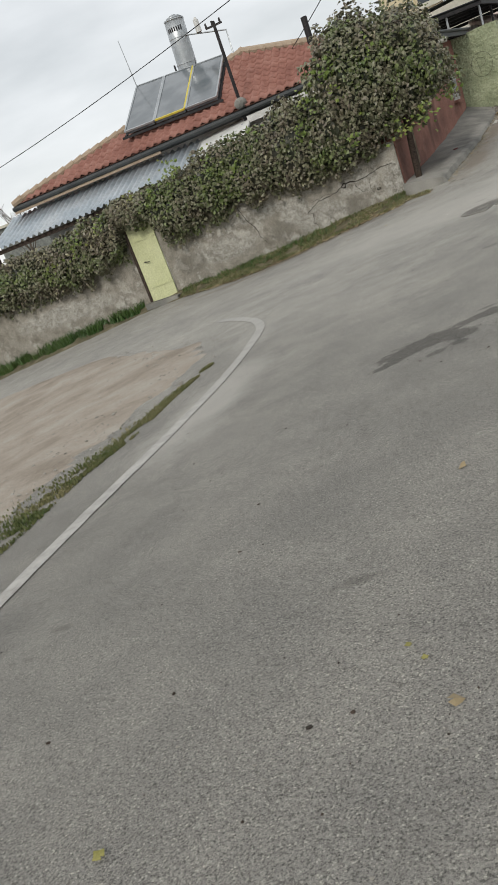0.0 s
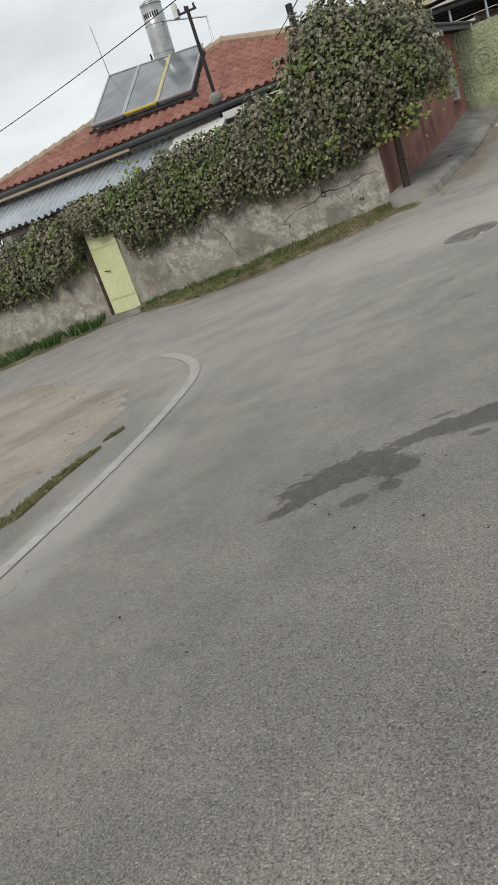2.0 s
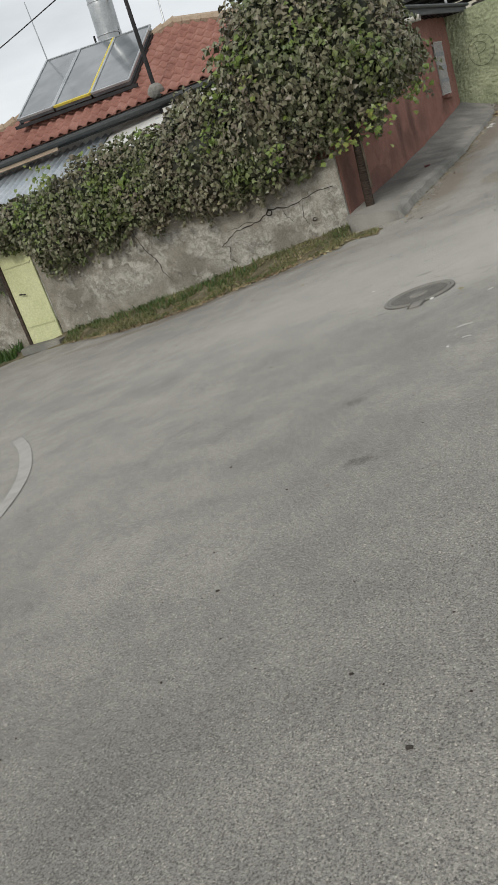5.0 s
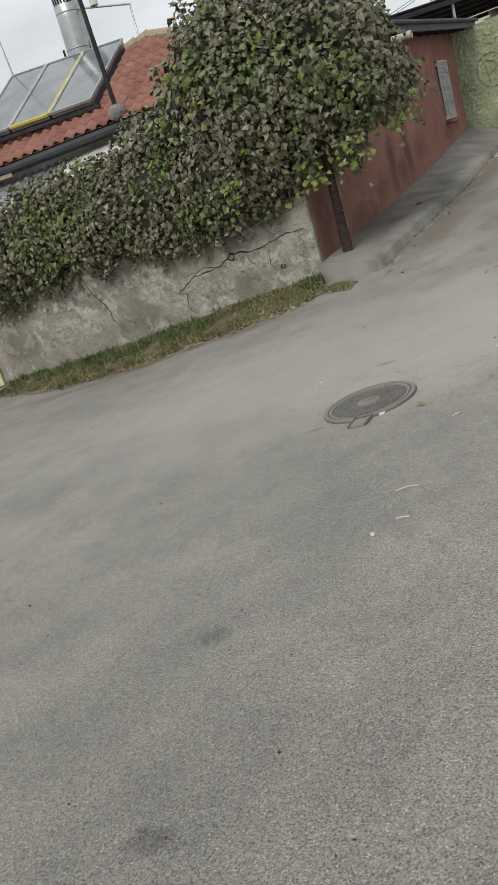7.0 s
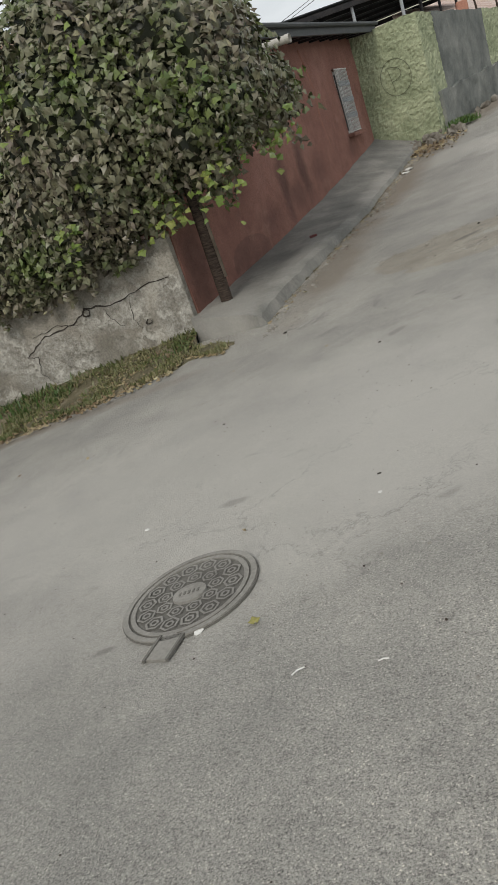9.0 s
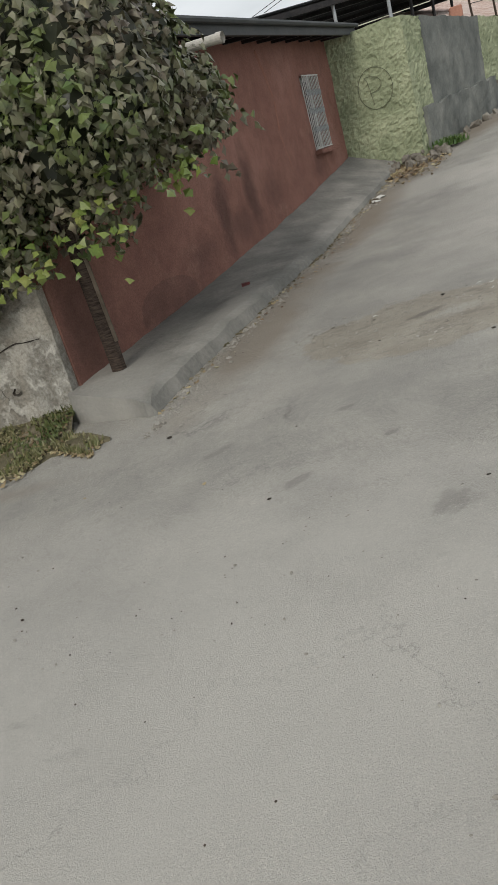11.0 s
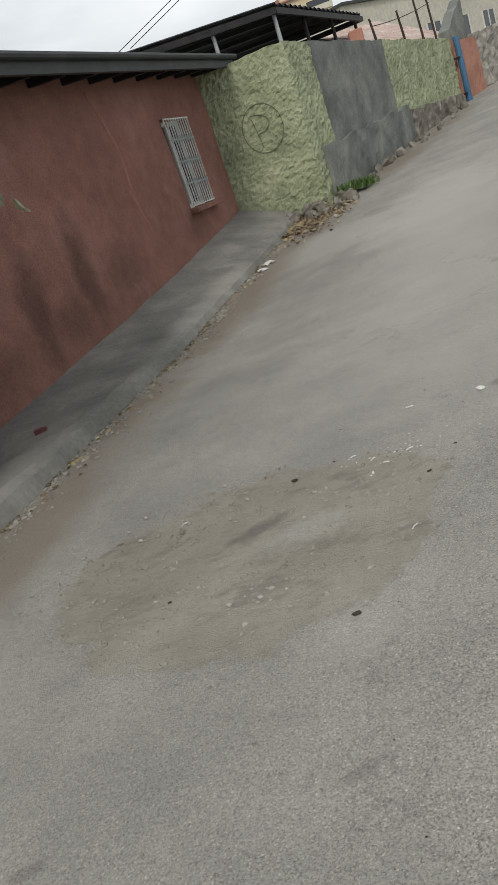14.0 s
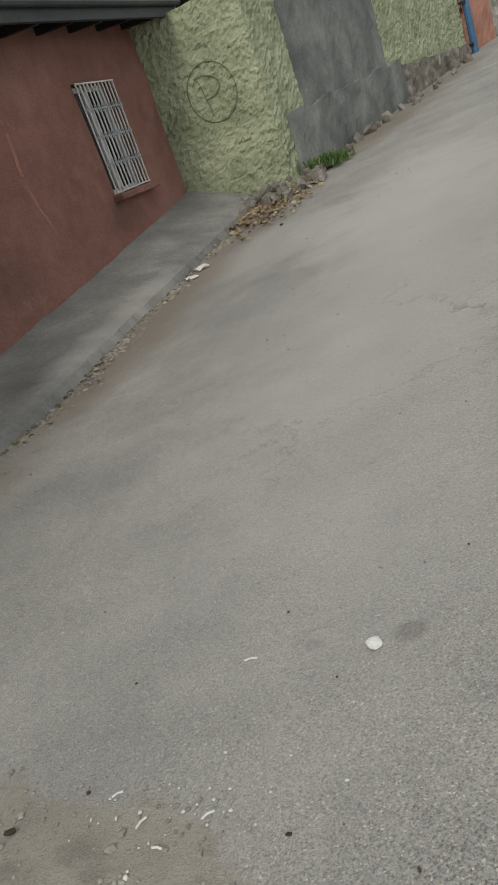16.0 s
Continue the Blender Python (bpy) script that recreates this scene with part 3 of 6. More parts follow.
def ribbon(name, pts, width, material, label, lift=0.006):
    """A painted line laid on the ground along a smooth curve."""
    p = np.array(pts, float)
    t = np.r_[0, np.cumsum(np.hypot(*np.diff(p, axis=0).T))]
    tt = np.arange(0, t[-1], 0.06)
    q = np.stack([np.interp(tt, t, p[:, 0]), np.interp(tt, t, p[:, 1])], 1)
    for _ in range(40):
        q[1:-1] = (q[:-2] + 2 * q[1:-1] + q[2:]) / 4
    verts, faces = [], []
    for k, (x, y) in enumerate(q):
        d = q[min(k + 1, len(q) - 1)] - q[max(k - 1, 0)]
        d /= np.hypot(*d)
        for i in range(5):
            o = (i / 4 - 0.5) * width * (1 + 0.12 * noise.noise((x * 8, y * 8, i)))
            verts.append((x - d[1] * o, y + d[0] * o, gz(x - d[1] * o, y + d[0] * o) + lift + 0.008 * noise.noise((x * 0.9, y * 0.9, 0))))
    for k in range(len(q) - 1):
        for i in range(4):
            a = k * 5 + i
            faces.append((a, a + 1, a + 6, a + 5))
    return tagged(from_lists(name, verts, faces, material, smooth=True), label, "road marking", kind="structure")


ribbon("road_marking", [(-1.02, 1.0), (-0.88, 3.6), (-0.77, 4.9), (-0.63, 5.9), (-0.51, 7.0), (-0.44, 8.4), (-0.45, 9.3), (-0.68, 10.1), (-1.15, 10.95), (-1.55, 11.45)],
       0.115, M_LINE, "worn white edge line painted round the dirt island")

# ---- walls ----


def rough_wall(name, a, b, z0, z1, thick, material, amp=0.02, freq=2.5, step=0.12, parent=None, wavy=0.0, left_back=None):
    """An upright wall from a to b whose face, on the right hand going from a to b, is uneven. z1: a height or a function of the distance."""
    a, b = Vector((*a, 0)), Vector((*b, 0))
    length = (b - a).length
    u = (b - a) / length
    out = Vector((u.y, -u.x, 0))
    ns, nz = max(1, int(length / step)), max(1, int(((z1(0) if callable(z1) else z1) - z0) / step))
    verts, faces = [], []
    for i in range(ns + 1):
        s = length * i / ns
        top = (z1(s) if callable(z1) else z1) + wavy * noise.noise((s * 1.7, z0, 3)) + wavy * 0.5 * noise.noise((s * 6, z0, 8))
        for j in range(nz + 1):
            z = z0 + (top - z0) * j / nz
            p = a + u * s
            k = amp * noise.noise((p.x * freq, p.y * freq, z * freq)) + amp * 0.5 * noise.noise((p.x * freq * 3.1, p.y * freq * 3.1, z * freq * 3.1))
            p = p + out * k
            verts.append((p.x, p.y, z))
    m = nz + 1
    for i in range(ns):
        for j in range(nz):
            q = i * m + j
            faces.append((q, q + m, q + m + 1, q + 1))
    base = len(verts)
    for i in range(ns + 1):
        s = length * i / ns
        p = a + u * s - out * thick
        verts.append((p.x, p.y, z0))
        verts.append((p.x, p.y, verts[i * m + nz][2]))
    for i in range(ns):
        q = base + 2 * i
        faces.append((q, q + 1, q + 3, q + 2))
        faces.append((i * m + nz, (i + 1) * m + nz, q + 3, q + 1))
        faces.append((i * m, q, q + 2, (i + 1) * m))
    for i in (0, ns):
        faces.append([i * m + j for j in range(nz + 1)] + [base + 2 * i + 1, base + 2 * i])
    bm = bmn()
    vs = [bm.verts.new(v) for v in verts]
    for f in faces:
        bm.faces.new([vs[k] for k in f])
    bmesh.ops.recalc_face_normals(bm, faces=bm.faces[:])
    return link(name, bm, material, parent)


def xy(v):
    return (v.x, v.y)


wall_a = rough_wall("wall_garden_1", xy(on_wall(5.47, 0, 0)), xy(on_wall(0, 0, 0)), -0.9, 1.2, 0.26, M_WALL, 0.035, 1.8, 0.08, wavy=0.06)
wall_b = rough_wall("wall_garden_2", xy(on_wall(14.5, 0, 0)), xy(on_wall(6.15, 0, 0)), -1.4, 1.15, 0.26, M_WALL, 0.035, 1.8, 0.12, wavy=0.06)
for w in (wall_a, wall_b):
    tagged(w, "low crumbling plastered garden wall with lime patches and cracks", "wall", kind="structure")


def crack(parent, pts, width):
    bm = bmn()
    prev = None
    rnd = random.Random(len(pts) + width)
    fine = []
    for (s0, z0), (s1, z1) in zip(pts, pts[1:]):
        for k in range(6):
            t = k / 6
            fine.append((s0 + (s1 - s0) * t + rnd.uniform(-0.012, 0.012), z0 + (z1 - z0) * t + rnd.uniform(-0.012, 0.012)))
    fine.append(pts[-1])
    for k, (s, z) in enumerate(fine):
        s1, z1 = fine[min(k + 1, len(fine) - 1)]
        s0, z0 = fine[max(k - 1, 0)]
        ds, dz = s1 - s0, z1 - z0
        n = math.hypot(ds, dz) or 1
        w = 0.55 * width * rnd.uniform(0.4, 1.1) * (0.4 + 0.6 * math.sin(math.pi * (k + 0.5) / len(fine)))
        row = []
        for q in (-1, 1):
            ss, zz = s - q * dz / n * w, z + q * ds / n * w
            p = on_wall(ss, 0, zz)
            kk = 0.035 * noise.noise((p.x * 1.8, p.y * 1.8, zz * 1.8)) + 0.0175 * noise.noise((p.x * 5.58, p.y * 5.58, zz * 5.58))
            row.append(bm.verts.new(p + WN * (kk + 0.006)))
        if prev:
            bm.faces.new((prev[0], row[0], row[1], prev[1]))
        prev = row
    part("crack", bm, M_CRACK, parent)


crack(wall_a, [(3.48, 1.07), (3.36, 0.72), (3.22, 0.5), (3.18, 0.3), (3.08, 0.12)], 0.018)
crack(wall_a, [(2.05, 0.42), (1.75, 0.58), (1.35, 0.62), (1.15, 0.74), (0.8, 0.70), (0.4, 0.80), (0.12, 0.80)], 0.020)
crack(wall_a, [(2.05, 0.42), (1.92, 0.38), (1.97, 0.22), (1.9, 0.1)], 0.012)
crack(wall_a, [(1.9, 0.60), (1.55, 0.66), (1.3, 0.60)], 0.010)
crack(wall_a, [(0.95, 0.70), (0.9, 0.55), (0.78, 0.45)], 0.008)
crack(wall_a, [(0.62, 0.72), (0.66, 0.5), (0.6, 0.36)], 0.007)


def wall_hole(s, z, r):
    bm = bmn()
    p = on_wall(s, 0.012, z)
    vs = []
    for k in range(9):
        a = 2 * math.pi * k / 9
        rr = r * (0.7 + 0.5 * hashed(s, k))
        vs.append(bm.verts.new(p + WU * (rr * 1.3 * math.cos(a)) + Vector((0, 0, rr * math.sin(a)))))
    mid = bm.verts.new(p - WN * 0.05)
    for k in range(9):
        bm.faces.new((vs[k], vs[(k + 1) % 9], mid))
    part("hole", bm, M_CRACK, wall_a)


wall_hole(1.16, 0.70, 0.045)
wall_hole(1.38, 0.50, 0.05)
wall_hole(0.50, 0.42, 0.03)

# garden door with its post
door = empty("door_1", "pale yellow-green metal garden door, closed, in the plastered wall", "door", kind="structure")
bm = bmn()
prism(bm, on_wall(5.81, 0.02, -0.32), on_wall(5.81, 0.02, 1.55), 0.66, 0.05, WN)
bmesh.ops.bevel(bm, geom=bm.edges[:], offset=0.008, segments=1, affect="EDGES")
leaf_ob = part("leaf", bm, M_DOOR, door)
bm = bmn()
prism(bm, on_wall(5.81, 0.055, 0.02), on_wall(5.81, 0.055, 0.05), 0.6, 0.012, WN)
prism(bm, on_wall(5.81, 0.055, 1.1), on_wall(5.81, 0.055, 1.13), 0.6, 0.012, WN)
part("rail", bm, M_DOOR, door)
bm = bmn()
tube(bm, [on_wall(5.95, 0.05, 0.62), on_wall(5.95, 0.10, 0.62), on_wall(5.83, 0.10, 0.60)], 0.012)
part("handle", bm, M_DARKSTEEL, door)
bm = bmn()
prism(bm, on_wall(6.17, 0.03, -0.4), on_wall(6.17, 0.03, 1.5), 0.06, 0.08, WN)
part("jamb", bm, M_BARK, door, "dark wooden jamb")
bm = bmn()
prism(bm, on_wall(5.81, 0.16, -0.40), on_wall(5.81, 0.16, -0.28), 0.85, 0.34, WN)
part("doorstep", bm, M_CONCRETE, door)

# pink house along the rising lane
P0, P1 = Vector((1.66, 16.80, 0)), Vector((4.02, 25.38, 0))
PL = (P1 - P0).length
PU = (P1 - P0) / PL
PN = Vector((PU.y, -PU.x, 0))


def on_pink(s, d, z):
    p = P0 + PU * s + PN * d
    return Vector((p.x, p.y, z))


WS0, WS1, WZ0, WZ1 = 7.22, 8.02, 1.47, 2.57
pink = empty("wall_pink_house", "faded pink-red plastered house wall with damp streaks", "wall", kind="structure")
for s0, s1, z0, z1 in ((0, 1.3, -0.3, 1.9), (1.3, WS0, -0.3, lambda s: 2.97 + 0.022 * s), (WS1, PL, -0.3, 3.14), (WS0, WS1, -0.3, WZ0), (WS0, WS1, WZ1, 3.14)):
    rough_wall("wall_panel", xy(on_pink(s0, 0, 0)), xy(on_pink(s1, 0, 0)), z0, z1, 0.3, M_PINK, 0.02, 1.3, 0.12, pink)
bm = bmn()
prism(bm, on_pink(PL - 0.15, -3.4, 1.35), on_pink(PL - 0.15, -0.3, 1.35), 0.25, 3.6)
part("end_wall", bm, M_PINK, pink)
bm = bmn()
prism(bm, on_pink(1.4, -0.85, 1.3), on_pink(PL - 0.1, -3.3, 1.3), 0.2, 3.6)
part("end_wall", bm, M_PINK, pink)

ridge_line = [(5.62, 2.90), (5.78, 2.62), (5.92, 2.25), (5.84, 1.80), (5.97, 1.45), (6.10, 1.05)]
bm = bmn()
fine_line = []
for (s0, z0), (s1, z1) in zip(ridge_line, ridge_line[1:]):
    for k in range(5):
        t = k / 5
        fine_line.append(on_pink(s0 + (s1 - s0) * t + 0.03 * (hashed(s0, k) - 0.5), -0.022, z0 + (z1 - z0) * t))
tube(bm, fine_line, 0.038, 0.030, 8)
part("mended_crack", bm, M_PINKMEND, pink, "paler plaster run over a mended crack")

# pink house roof with its dark eave
roof2 = empty("roof_pink_house", "low dark sheet roof with a deep shadowed eave", "roof", kind="structure")
bm = bmn()
verts = [on_pink(1.0, 0.42, 2.95), on_pink(PL + 0.55, 0.42, 3.18), on_pink(PL + 0.55, -3.5, 3.5), on_pink(1.0, -0.9, 3.13)]
lo = [bm.verts.new(v) for v in verts]
hi = [bm.verts.new(v + Vector((0, 0, 0.06))) for v in verts]
bm.faces.new(lo[::-1])
bm.faces.new(hi)
for k in range(4):
    bm.faces.new((lo[k], lo[(k + 1) % 4], hi[(k + 1) % 4], hi[k]))
part("roof_sheet", bm, M_DARKSHEET, roof2)
bm = bmn()
prism(bm, on_pink(1.0, 0.40, 2.90), on_pink(PL + 0.5, 0.40, 3.13), 0.05, 0.13)
part("fascia", bm, M_FASCIA, roof2)
bm = bmn()
tube(bm, [on_pink(1.0, 0.46, 2.97), on_pink(PL + 0.55, 0.46, 3.20)], 0.035)
part("gutter_edge", bm, M_FASCIA, roof2)
for k in range(14):
    s = 1.2 + k * 0.58
    bm = bmn()
    prism(bm, on_pink(s, 0.38, 2.84 + 0.027 * s), on_pink(s, -0.2, 2.89 + 0.027 * s), 0.06, 0.08)
    part("rafter", bm, M_DARKSTEEL, roof2)

# window with its grille
win = empty("window_1", "small window behind a white painted iron grille", "window", kind="structure")
bm = bmn()
prism(bm, on_pink((WS0 + WS1) / 2, -0.17, WZ0), on_pink((WS0 + WS1) / 2, -0.17, WZ1), WS1 - WS0, 0.02, PN)
part("pane", bm, M_GLASS, win)
bm = bmn()
for s in (WS0 + 0.03, (WS0 + WS1) / 2, WS1 - 0.03):
    prism(bm, on_pink(s, -0.14, WZ0), on_pink(s, -0.14, WZ1), 0.05, 0.04, PN)
for z in (WZ0 + 0.03, WZ1 - 0.03):
    prism(bm, on_pink(WS0, -0.14, z), on_pink(WS1, -0.14, z), 0.04, 0.05)
part("window_frame", bm, M_WHITE, win)
bm = bmn()
prism(bm, on_pink(WS0 - 0.05, 0.0, WZ0 - 0.035), on_pink(WS1 + 0.05, 0.0, WZ0 - 0.035), 0.24, 0.07)
bmesh.ops.bevel(bm, geom=bm.edges[:], offset=0.012, segments=1, affect="EDGES")
part("window_sill", bm, M_PINK, win)
grille = new("grille")
grille.parent = win
for k in range(11):
    s = WS0 + 0.02 + (WS1 - WS0 - 0.04) * k / 10
    bm = bmn()
    prism(bm, on_pink(s, 0.03, WZ0 + 0.01), on_pink(s, 0.03, WZ1), 0.015, 0.012, PN)
    part("bar", bm, M_WHITE, grille)
for z in (WZ0 + 0.02, WZ0 + 0.30, WZ0 + 0.57, WZ0 + 0.84, WZ1 - 0.01):
    bm = bmn()
    prism(bm, on_pink(WS0, 0.035, z), on_pink(WS1, 0.035, z), 0.012, 0.014)
    if WZ0 + 0.1 < z < WZ1 - 0.1:
        for k in range(10):
            s = WS0 + 0.02 + (WS1 - WS0 - 0.04) * (k + 0.5) / 10
            ring = [on_pink(s + 0.022 * math.cos(a), 0.045, z + 0.045 * math.sin(a)) for a in np.linspace(0, 2 * math.pi, 9)]
            tube(bm, ring, 0.005, n=4, cap=False)
    part("rail", bm, M_STEEL if WZ0 + 0.1 < z < WZ1 - 0.1 else M_WHITE, grille)

# pavement and kerb of the lane


def pz(y):
    return 0.33 + 0.055 * (y - 16.6) + 0.0052 * (y - 16.6) ** 2


KERB = ((16.0, 2.40), (16.57, 2.50), (17.2, 2.73), (17.6, 2.88), (18.1, 3.05), (18.9, 3.28), (20.1, 3.58), (21.4, 3.86), (23.1, 4.32), (25.5, 4.95))


def pavement():
    verts, faces, n = [], [], 10
    ys = [16.22 + 0.07 * k for k in range(132)]
    for y in ys:
        wall_x = 1.66 + (y - 16.8) * 0.275 - 0.03 if y > 16.75 else 1.60 + (16.62 - y) * 1.95 if y < 16.62 else 1.60
        kerb_x = interp(y, KERB) - 0.05 + 0.04 * noise.noise((y * 2.2, 0, 5)) + 0.035 * noise.noise((y * 7, 0, 2))
        wall_x = min(wall_x, kerb_x - 0.05)
        for i in range(n + 1):
            u = i / n
            x = wall_x + (kerb_x - wall_x) * u
            zk = gz(kerb_x, y) + 0.155 - 0.07 * min(1, max(0, (y - 16.8) / 3.5)) + 0.03 * noise.noise((y * 4, 9, 0)) + 0.012 * noise.noise((y * 8, 4, 0))
            z = pz(y) + (zk - pz(y)) * u - (0.03 if u == 1 else 0) + 0.012 * noise.noise((x * 3, y * 3, 0)) + 0.006 * noise.noise((x * 11, y * 11, 0))
            z = max(z - 0.07 * max(0, (16.6 - y) / 0.4) ** 1.5, gz(x, y) + 0.07)
            verts.append((x, y, z))
        xo = kerb_x + 0.05 + 0.045 * noise.noise((y * 5, 3, 0))
        verts.append((xo, y, gz(xo, y) - 0.05))
    m = n + 2
    for j in range(len(ys) - 1):
        for i in range(m - 1):
            a = j * m + i
            faces.append((a, a + 1, a + m + 1, a + m))
    # front face
    base = len(verts)
    for i in range(m):
        x, y, z = verts[i]
        verts.append((x + (0.0 if i < n else 0.02), y - 0.02, gz(x, y) - 0.06))
    for i in range(m - 1):
        faces.append((base + i, base + i + 1, i + 1, i))
    # closed side towards the wall
    side = len(verts)
    for j in range(len(ys)):
        x, y, z = verts[j * m]
        verts.append((x - 0.005, y, gz(x, y) - 0.1))
    for j in range(len(ys) - 1):
        faces.append((side + j, j * m, (j + 1) * m, side + j + 1))
    tagged(from_lists("pavement", verts, faces, M_PAVE), "narrow cracked concrete pavement with a broken rounded kerb", "pavement", kind="structure")


pavement()

# green and grey yard wall
G0, G1, G2 = (3.80, 25.41), (5.30, 25.42), (9.17, 33.40)
gwall = rough_wall("wall_green_front", G0, G1, 0.4, 3.1, 0.28, M_GREENWALL, 0.024, 17.0, 0.025, wavy=0.04)
tagged(gwall, "rough pale green stucco yard wall with a drawn letter", "wall", kind="structure")
yard = empty("wall_yard", "yard wall of rough green stucco and grey cement render", "wall", kind="structure")
gd = Vector((G2[0] - G1[0], G2[1] - G1[1], 0))
GLEN = gd.length
GU = gd / GLEN
GN = Vector((GU.y, -GU.x, 0))


def on_yard(s, d, z):
    p = Vector((*G1, 0)) + GU * s + GN * d
    return Vector((p.x, p.y, z))


for s0, s1, m_, amp, freq in ((0.0, 0.85, M_GREENWALL, 0.028, 15.0), (0.85, 4.1, M_GREYRENDER, 0.014, 3.5), (4.1, GLEN, M_GREENWALL, 0.028, 15.0)):
    rough_wall("wall_panel", xy(on_yard(s0, 0, 0)), xy(on_yard(s1, 0, 0)), 0.4, lambda s, s0=s0: 3.1 - 0.016 * (s + s0), 0.28, m_, amp, freq, 0.04, yard, 0.03)
rough_wall("footing", xy(on_yard(0.30, 0.07, 0)), xy(on_yard(4.6, 0.07, 0)), 0.3, lambda s: 1.62 + 0.05 * s, 0.2, M_GREYRENDER, 0.03, 2.2, 0.08, yard, 0.08)
rough_wall("footing", xy(on_yard(4.6, 0.07, 0)), xy(on_yard(GLEN, 0.06, 0)), 0.3, lambda s: 1.72 + 0.0 * s, 0.2, M_RUBBLE, 0.06, 4, 0.08, yard, 0.08)

# the drawn circle and letter
sign = empty("painted_letter", "thin dark circle with a letter drawn on green stucco", "graffiti")
for name, pts in (("circle", [(4.70 + 0.29 * math.cos(a), 2.15 + 0.33 * math.sin(a)) for a in np.linspace(0, 2 * math.pi, 41)]),
                  ("letter", [(4.64, 1.90), (4.61, 2.10), (4.58, 2.30)] + [(4.60 + 0.21 * math.sin(a), 2.22 + 0.13 * math.cos(a)) for a in np.linspace(-0.3, math.pi, 14)])):
    bm = bmn()
    q = []
    for x, z in pts:
        y = 25.41
        k = 0.024 * noise.noise((x * 17, y * 17, z * 17)) + 0.012 * noise.noise((x * 52.7, y * 52.7, z * 52.7))
        q.append((x, y - k - 0.006, z))
    tube(bm, q, 0.006, n=5)
    part(name, bm, M_LETTER, sign)

# blue pipe, short orange wall, stone wall further up
pipe = empty("downpipe", "blue painted iron pipe against the yard wall", "pipe")
bm = bmn()
tube(bm, [on_yard(GLEN + 0.1, 0.14, 1.2), on_yard(GLEN + 0.1, 0.12, 2.95)], 0.07, n=10)
part("pipe", bm, M_BLUE, pipe)
bm = bmn()
for z in (1.7, 2.5):
    bm = bmn()
    prism(bm, on_yard(GLEN - 0.02, 0.08, z), on_yard(GLEN + 0.22, 0.08, z), 0.14, 0.04)
    part("bracket", bm, M_DARKSTEEL, pipe)
tagged(rough_wall("wall_orange", xy(on_yard(GLEN + 0.2, 0, 0)), xy(on_yard(GLEN + 2.0, 0.15, 0)), 0.8, lambda s: 2.9, 0.3, M_ORANGE, 0.04, 2, 0.1, wavy=0.05), "patchy orange plastered wall end", "wall", kind="structure")
tagged(rough_wall("wall_gable", xy(on_yard(GLEN + 0.3, -0.05, 0)), xy(on_yard(GLEN + 1.9, -0.02, 0)), 2.7, lambda s: 3.15 + 0.45 * s, 0.25, M_GREYRENDER, 0.03, 2, 0.1, wavy=0.04), "grey rendered gable end", "wall", kind="structure")
tagged(rough_wall("wall_stone", xy(on_yard(GLEN + 2.2, 0.1, 0)), xy(on_yard(GLEN + 9, 0.6, 0)), 0.8, lambda s: 3.0 + 0.06 * s, 0.35, M_STONE, 0.12, 4, 0.09, wavy=0.1), "dark rubble stone wall up the lane", "wall", kind="structure")

# ---- red-roofed house behind the garden ----
R0 = Vector((1.5, 19.15, 3.02))
RB = Vector((0.109, 0.994, 0))
SLOPE = 0.54


def on_roof(s, v, lift=0.0):
    """s along the eave from its street end, v level metres back from the eave."""
    p = R0 + WU * s + RB * v + Vector((0, 0, SLOPE * v))
    return p + Vector((-RB.x * SLOPE, -RB.y * SLOPE, 1)).normalized() * lift


def hip(v):
    return 9.75 - (9.75 - 3.15) * v / 2.72


house = empty("house", "single-storey house with red tiled hip roof", "house")
bm = bmn()
vs = [bm.verts.new(p) for p in (on_roof(0.95, 0), on_roof(9.75, 0), on_roof(3.15, 2.72), on_roof(0.95, 1.51))]
bm.faces.new(vs)
back = [bm.verts.new(R0 + WU * s + RB * v) for s, v in ((9.75, 5.44), (0.95, 5.44))]
bm.faces.new((vs[1], back[0], vs[2]))
bm.faces.new((vs[2], back[0], back[1], vs[3]))
under = [bm.verts.new(p.co + Vector((0, 0, -0.06))) for p in (vs[0], vs[1], back[0], back[1])]
bm.faces.new(under[::-1])
bmesh.ops.recalc_face_normals(bm, faces=bm.faces[:])
roof_base = part("roof", bm, M_TILE, house)
bm = bmn()
for s0, s1, v in ((1.1, 9.3, 0.45), (1.1, 9.3, 5.0)):
    bm = bmn()
    a, b = R0 + WU * s0 + RB * v, R0 + WU * s1 + RB * v
    prism(bm, (a.x, a.y, 1.2), (b.x, b.y, 1.2), 0.25, 3.7)
    part("wall", bm, M_WHITE, house, "white painted house wall")
for s in (1.22, 9.2):
    bm = bmn()
    a, b = R0 + WU * s + RB * 0.6, R0 + WU * s + RB * 4.85
    prism(bm, (a.x, a.y, 1.2), (b.x, b.y, 1.2), 0.25, 3.7)
    part("wall", bm, M_WHITE, house, "white painted house wall")
bm = bmn()
prism(bm, on_roof(0.95, -0.03, -0.10), on_roof(9.75, -0.03, -0.10), 0.05, 0.16)
part("fascia", bm, M_FASCIA, house)
bm = bmn()
tube(bm, [on_roof(0.95, -0.10, -0.05), on_roof(9.75, -0.10, -0.05)], 0.06)
part("gutter", bm, M_FASCIA, house)
bm = bmn()
prism(bm, on_roof(5.2, -0.12, -0.14), on_roof(9.75, -0.12, -0.14), 0.04, 0.07)
part("gutter_board", bm, M_RIDGE, house)
ridge_part = new("ridge")
ridge_part.parent = house
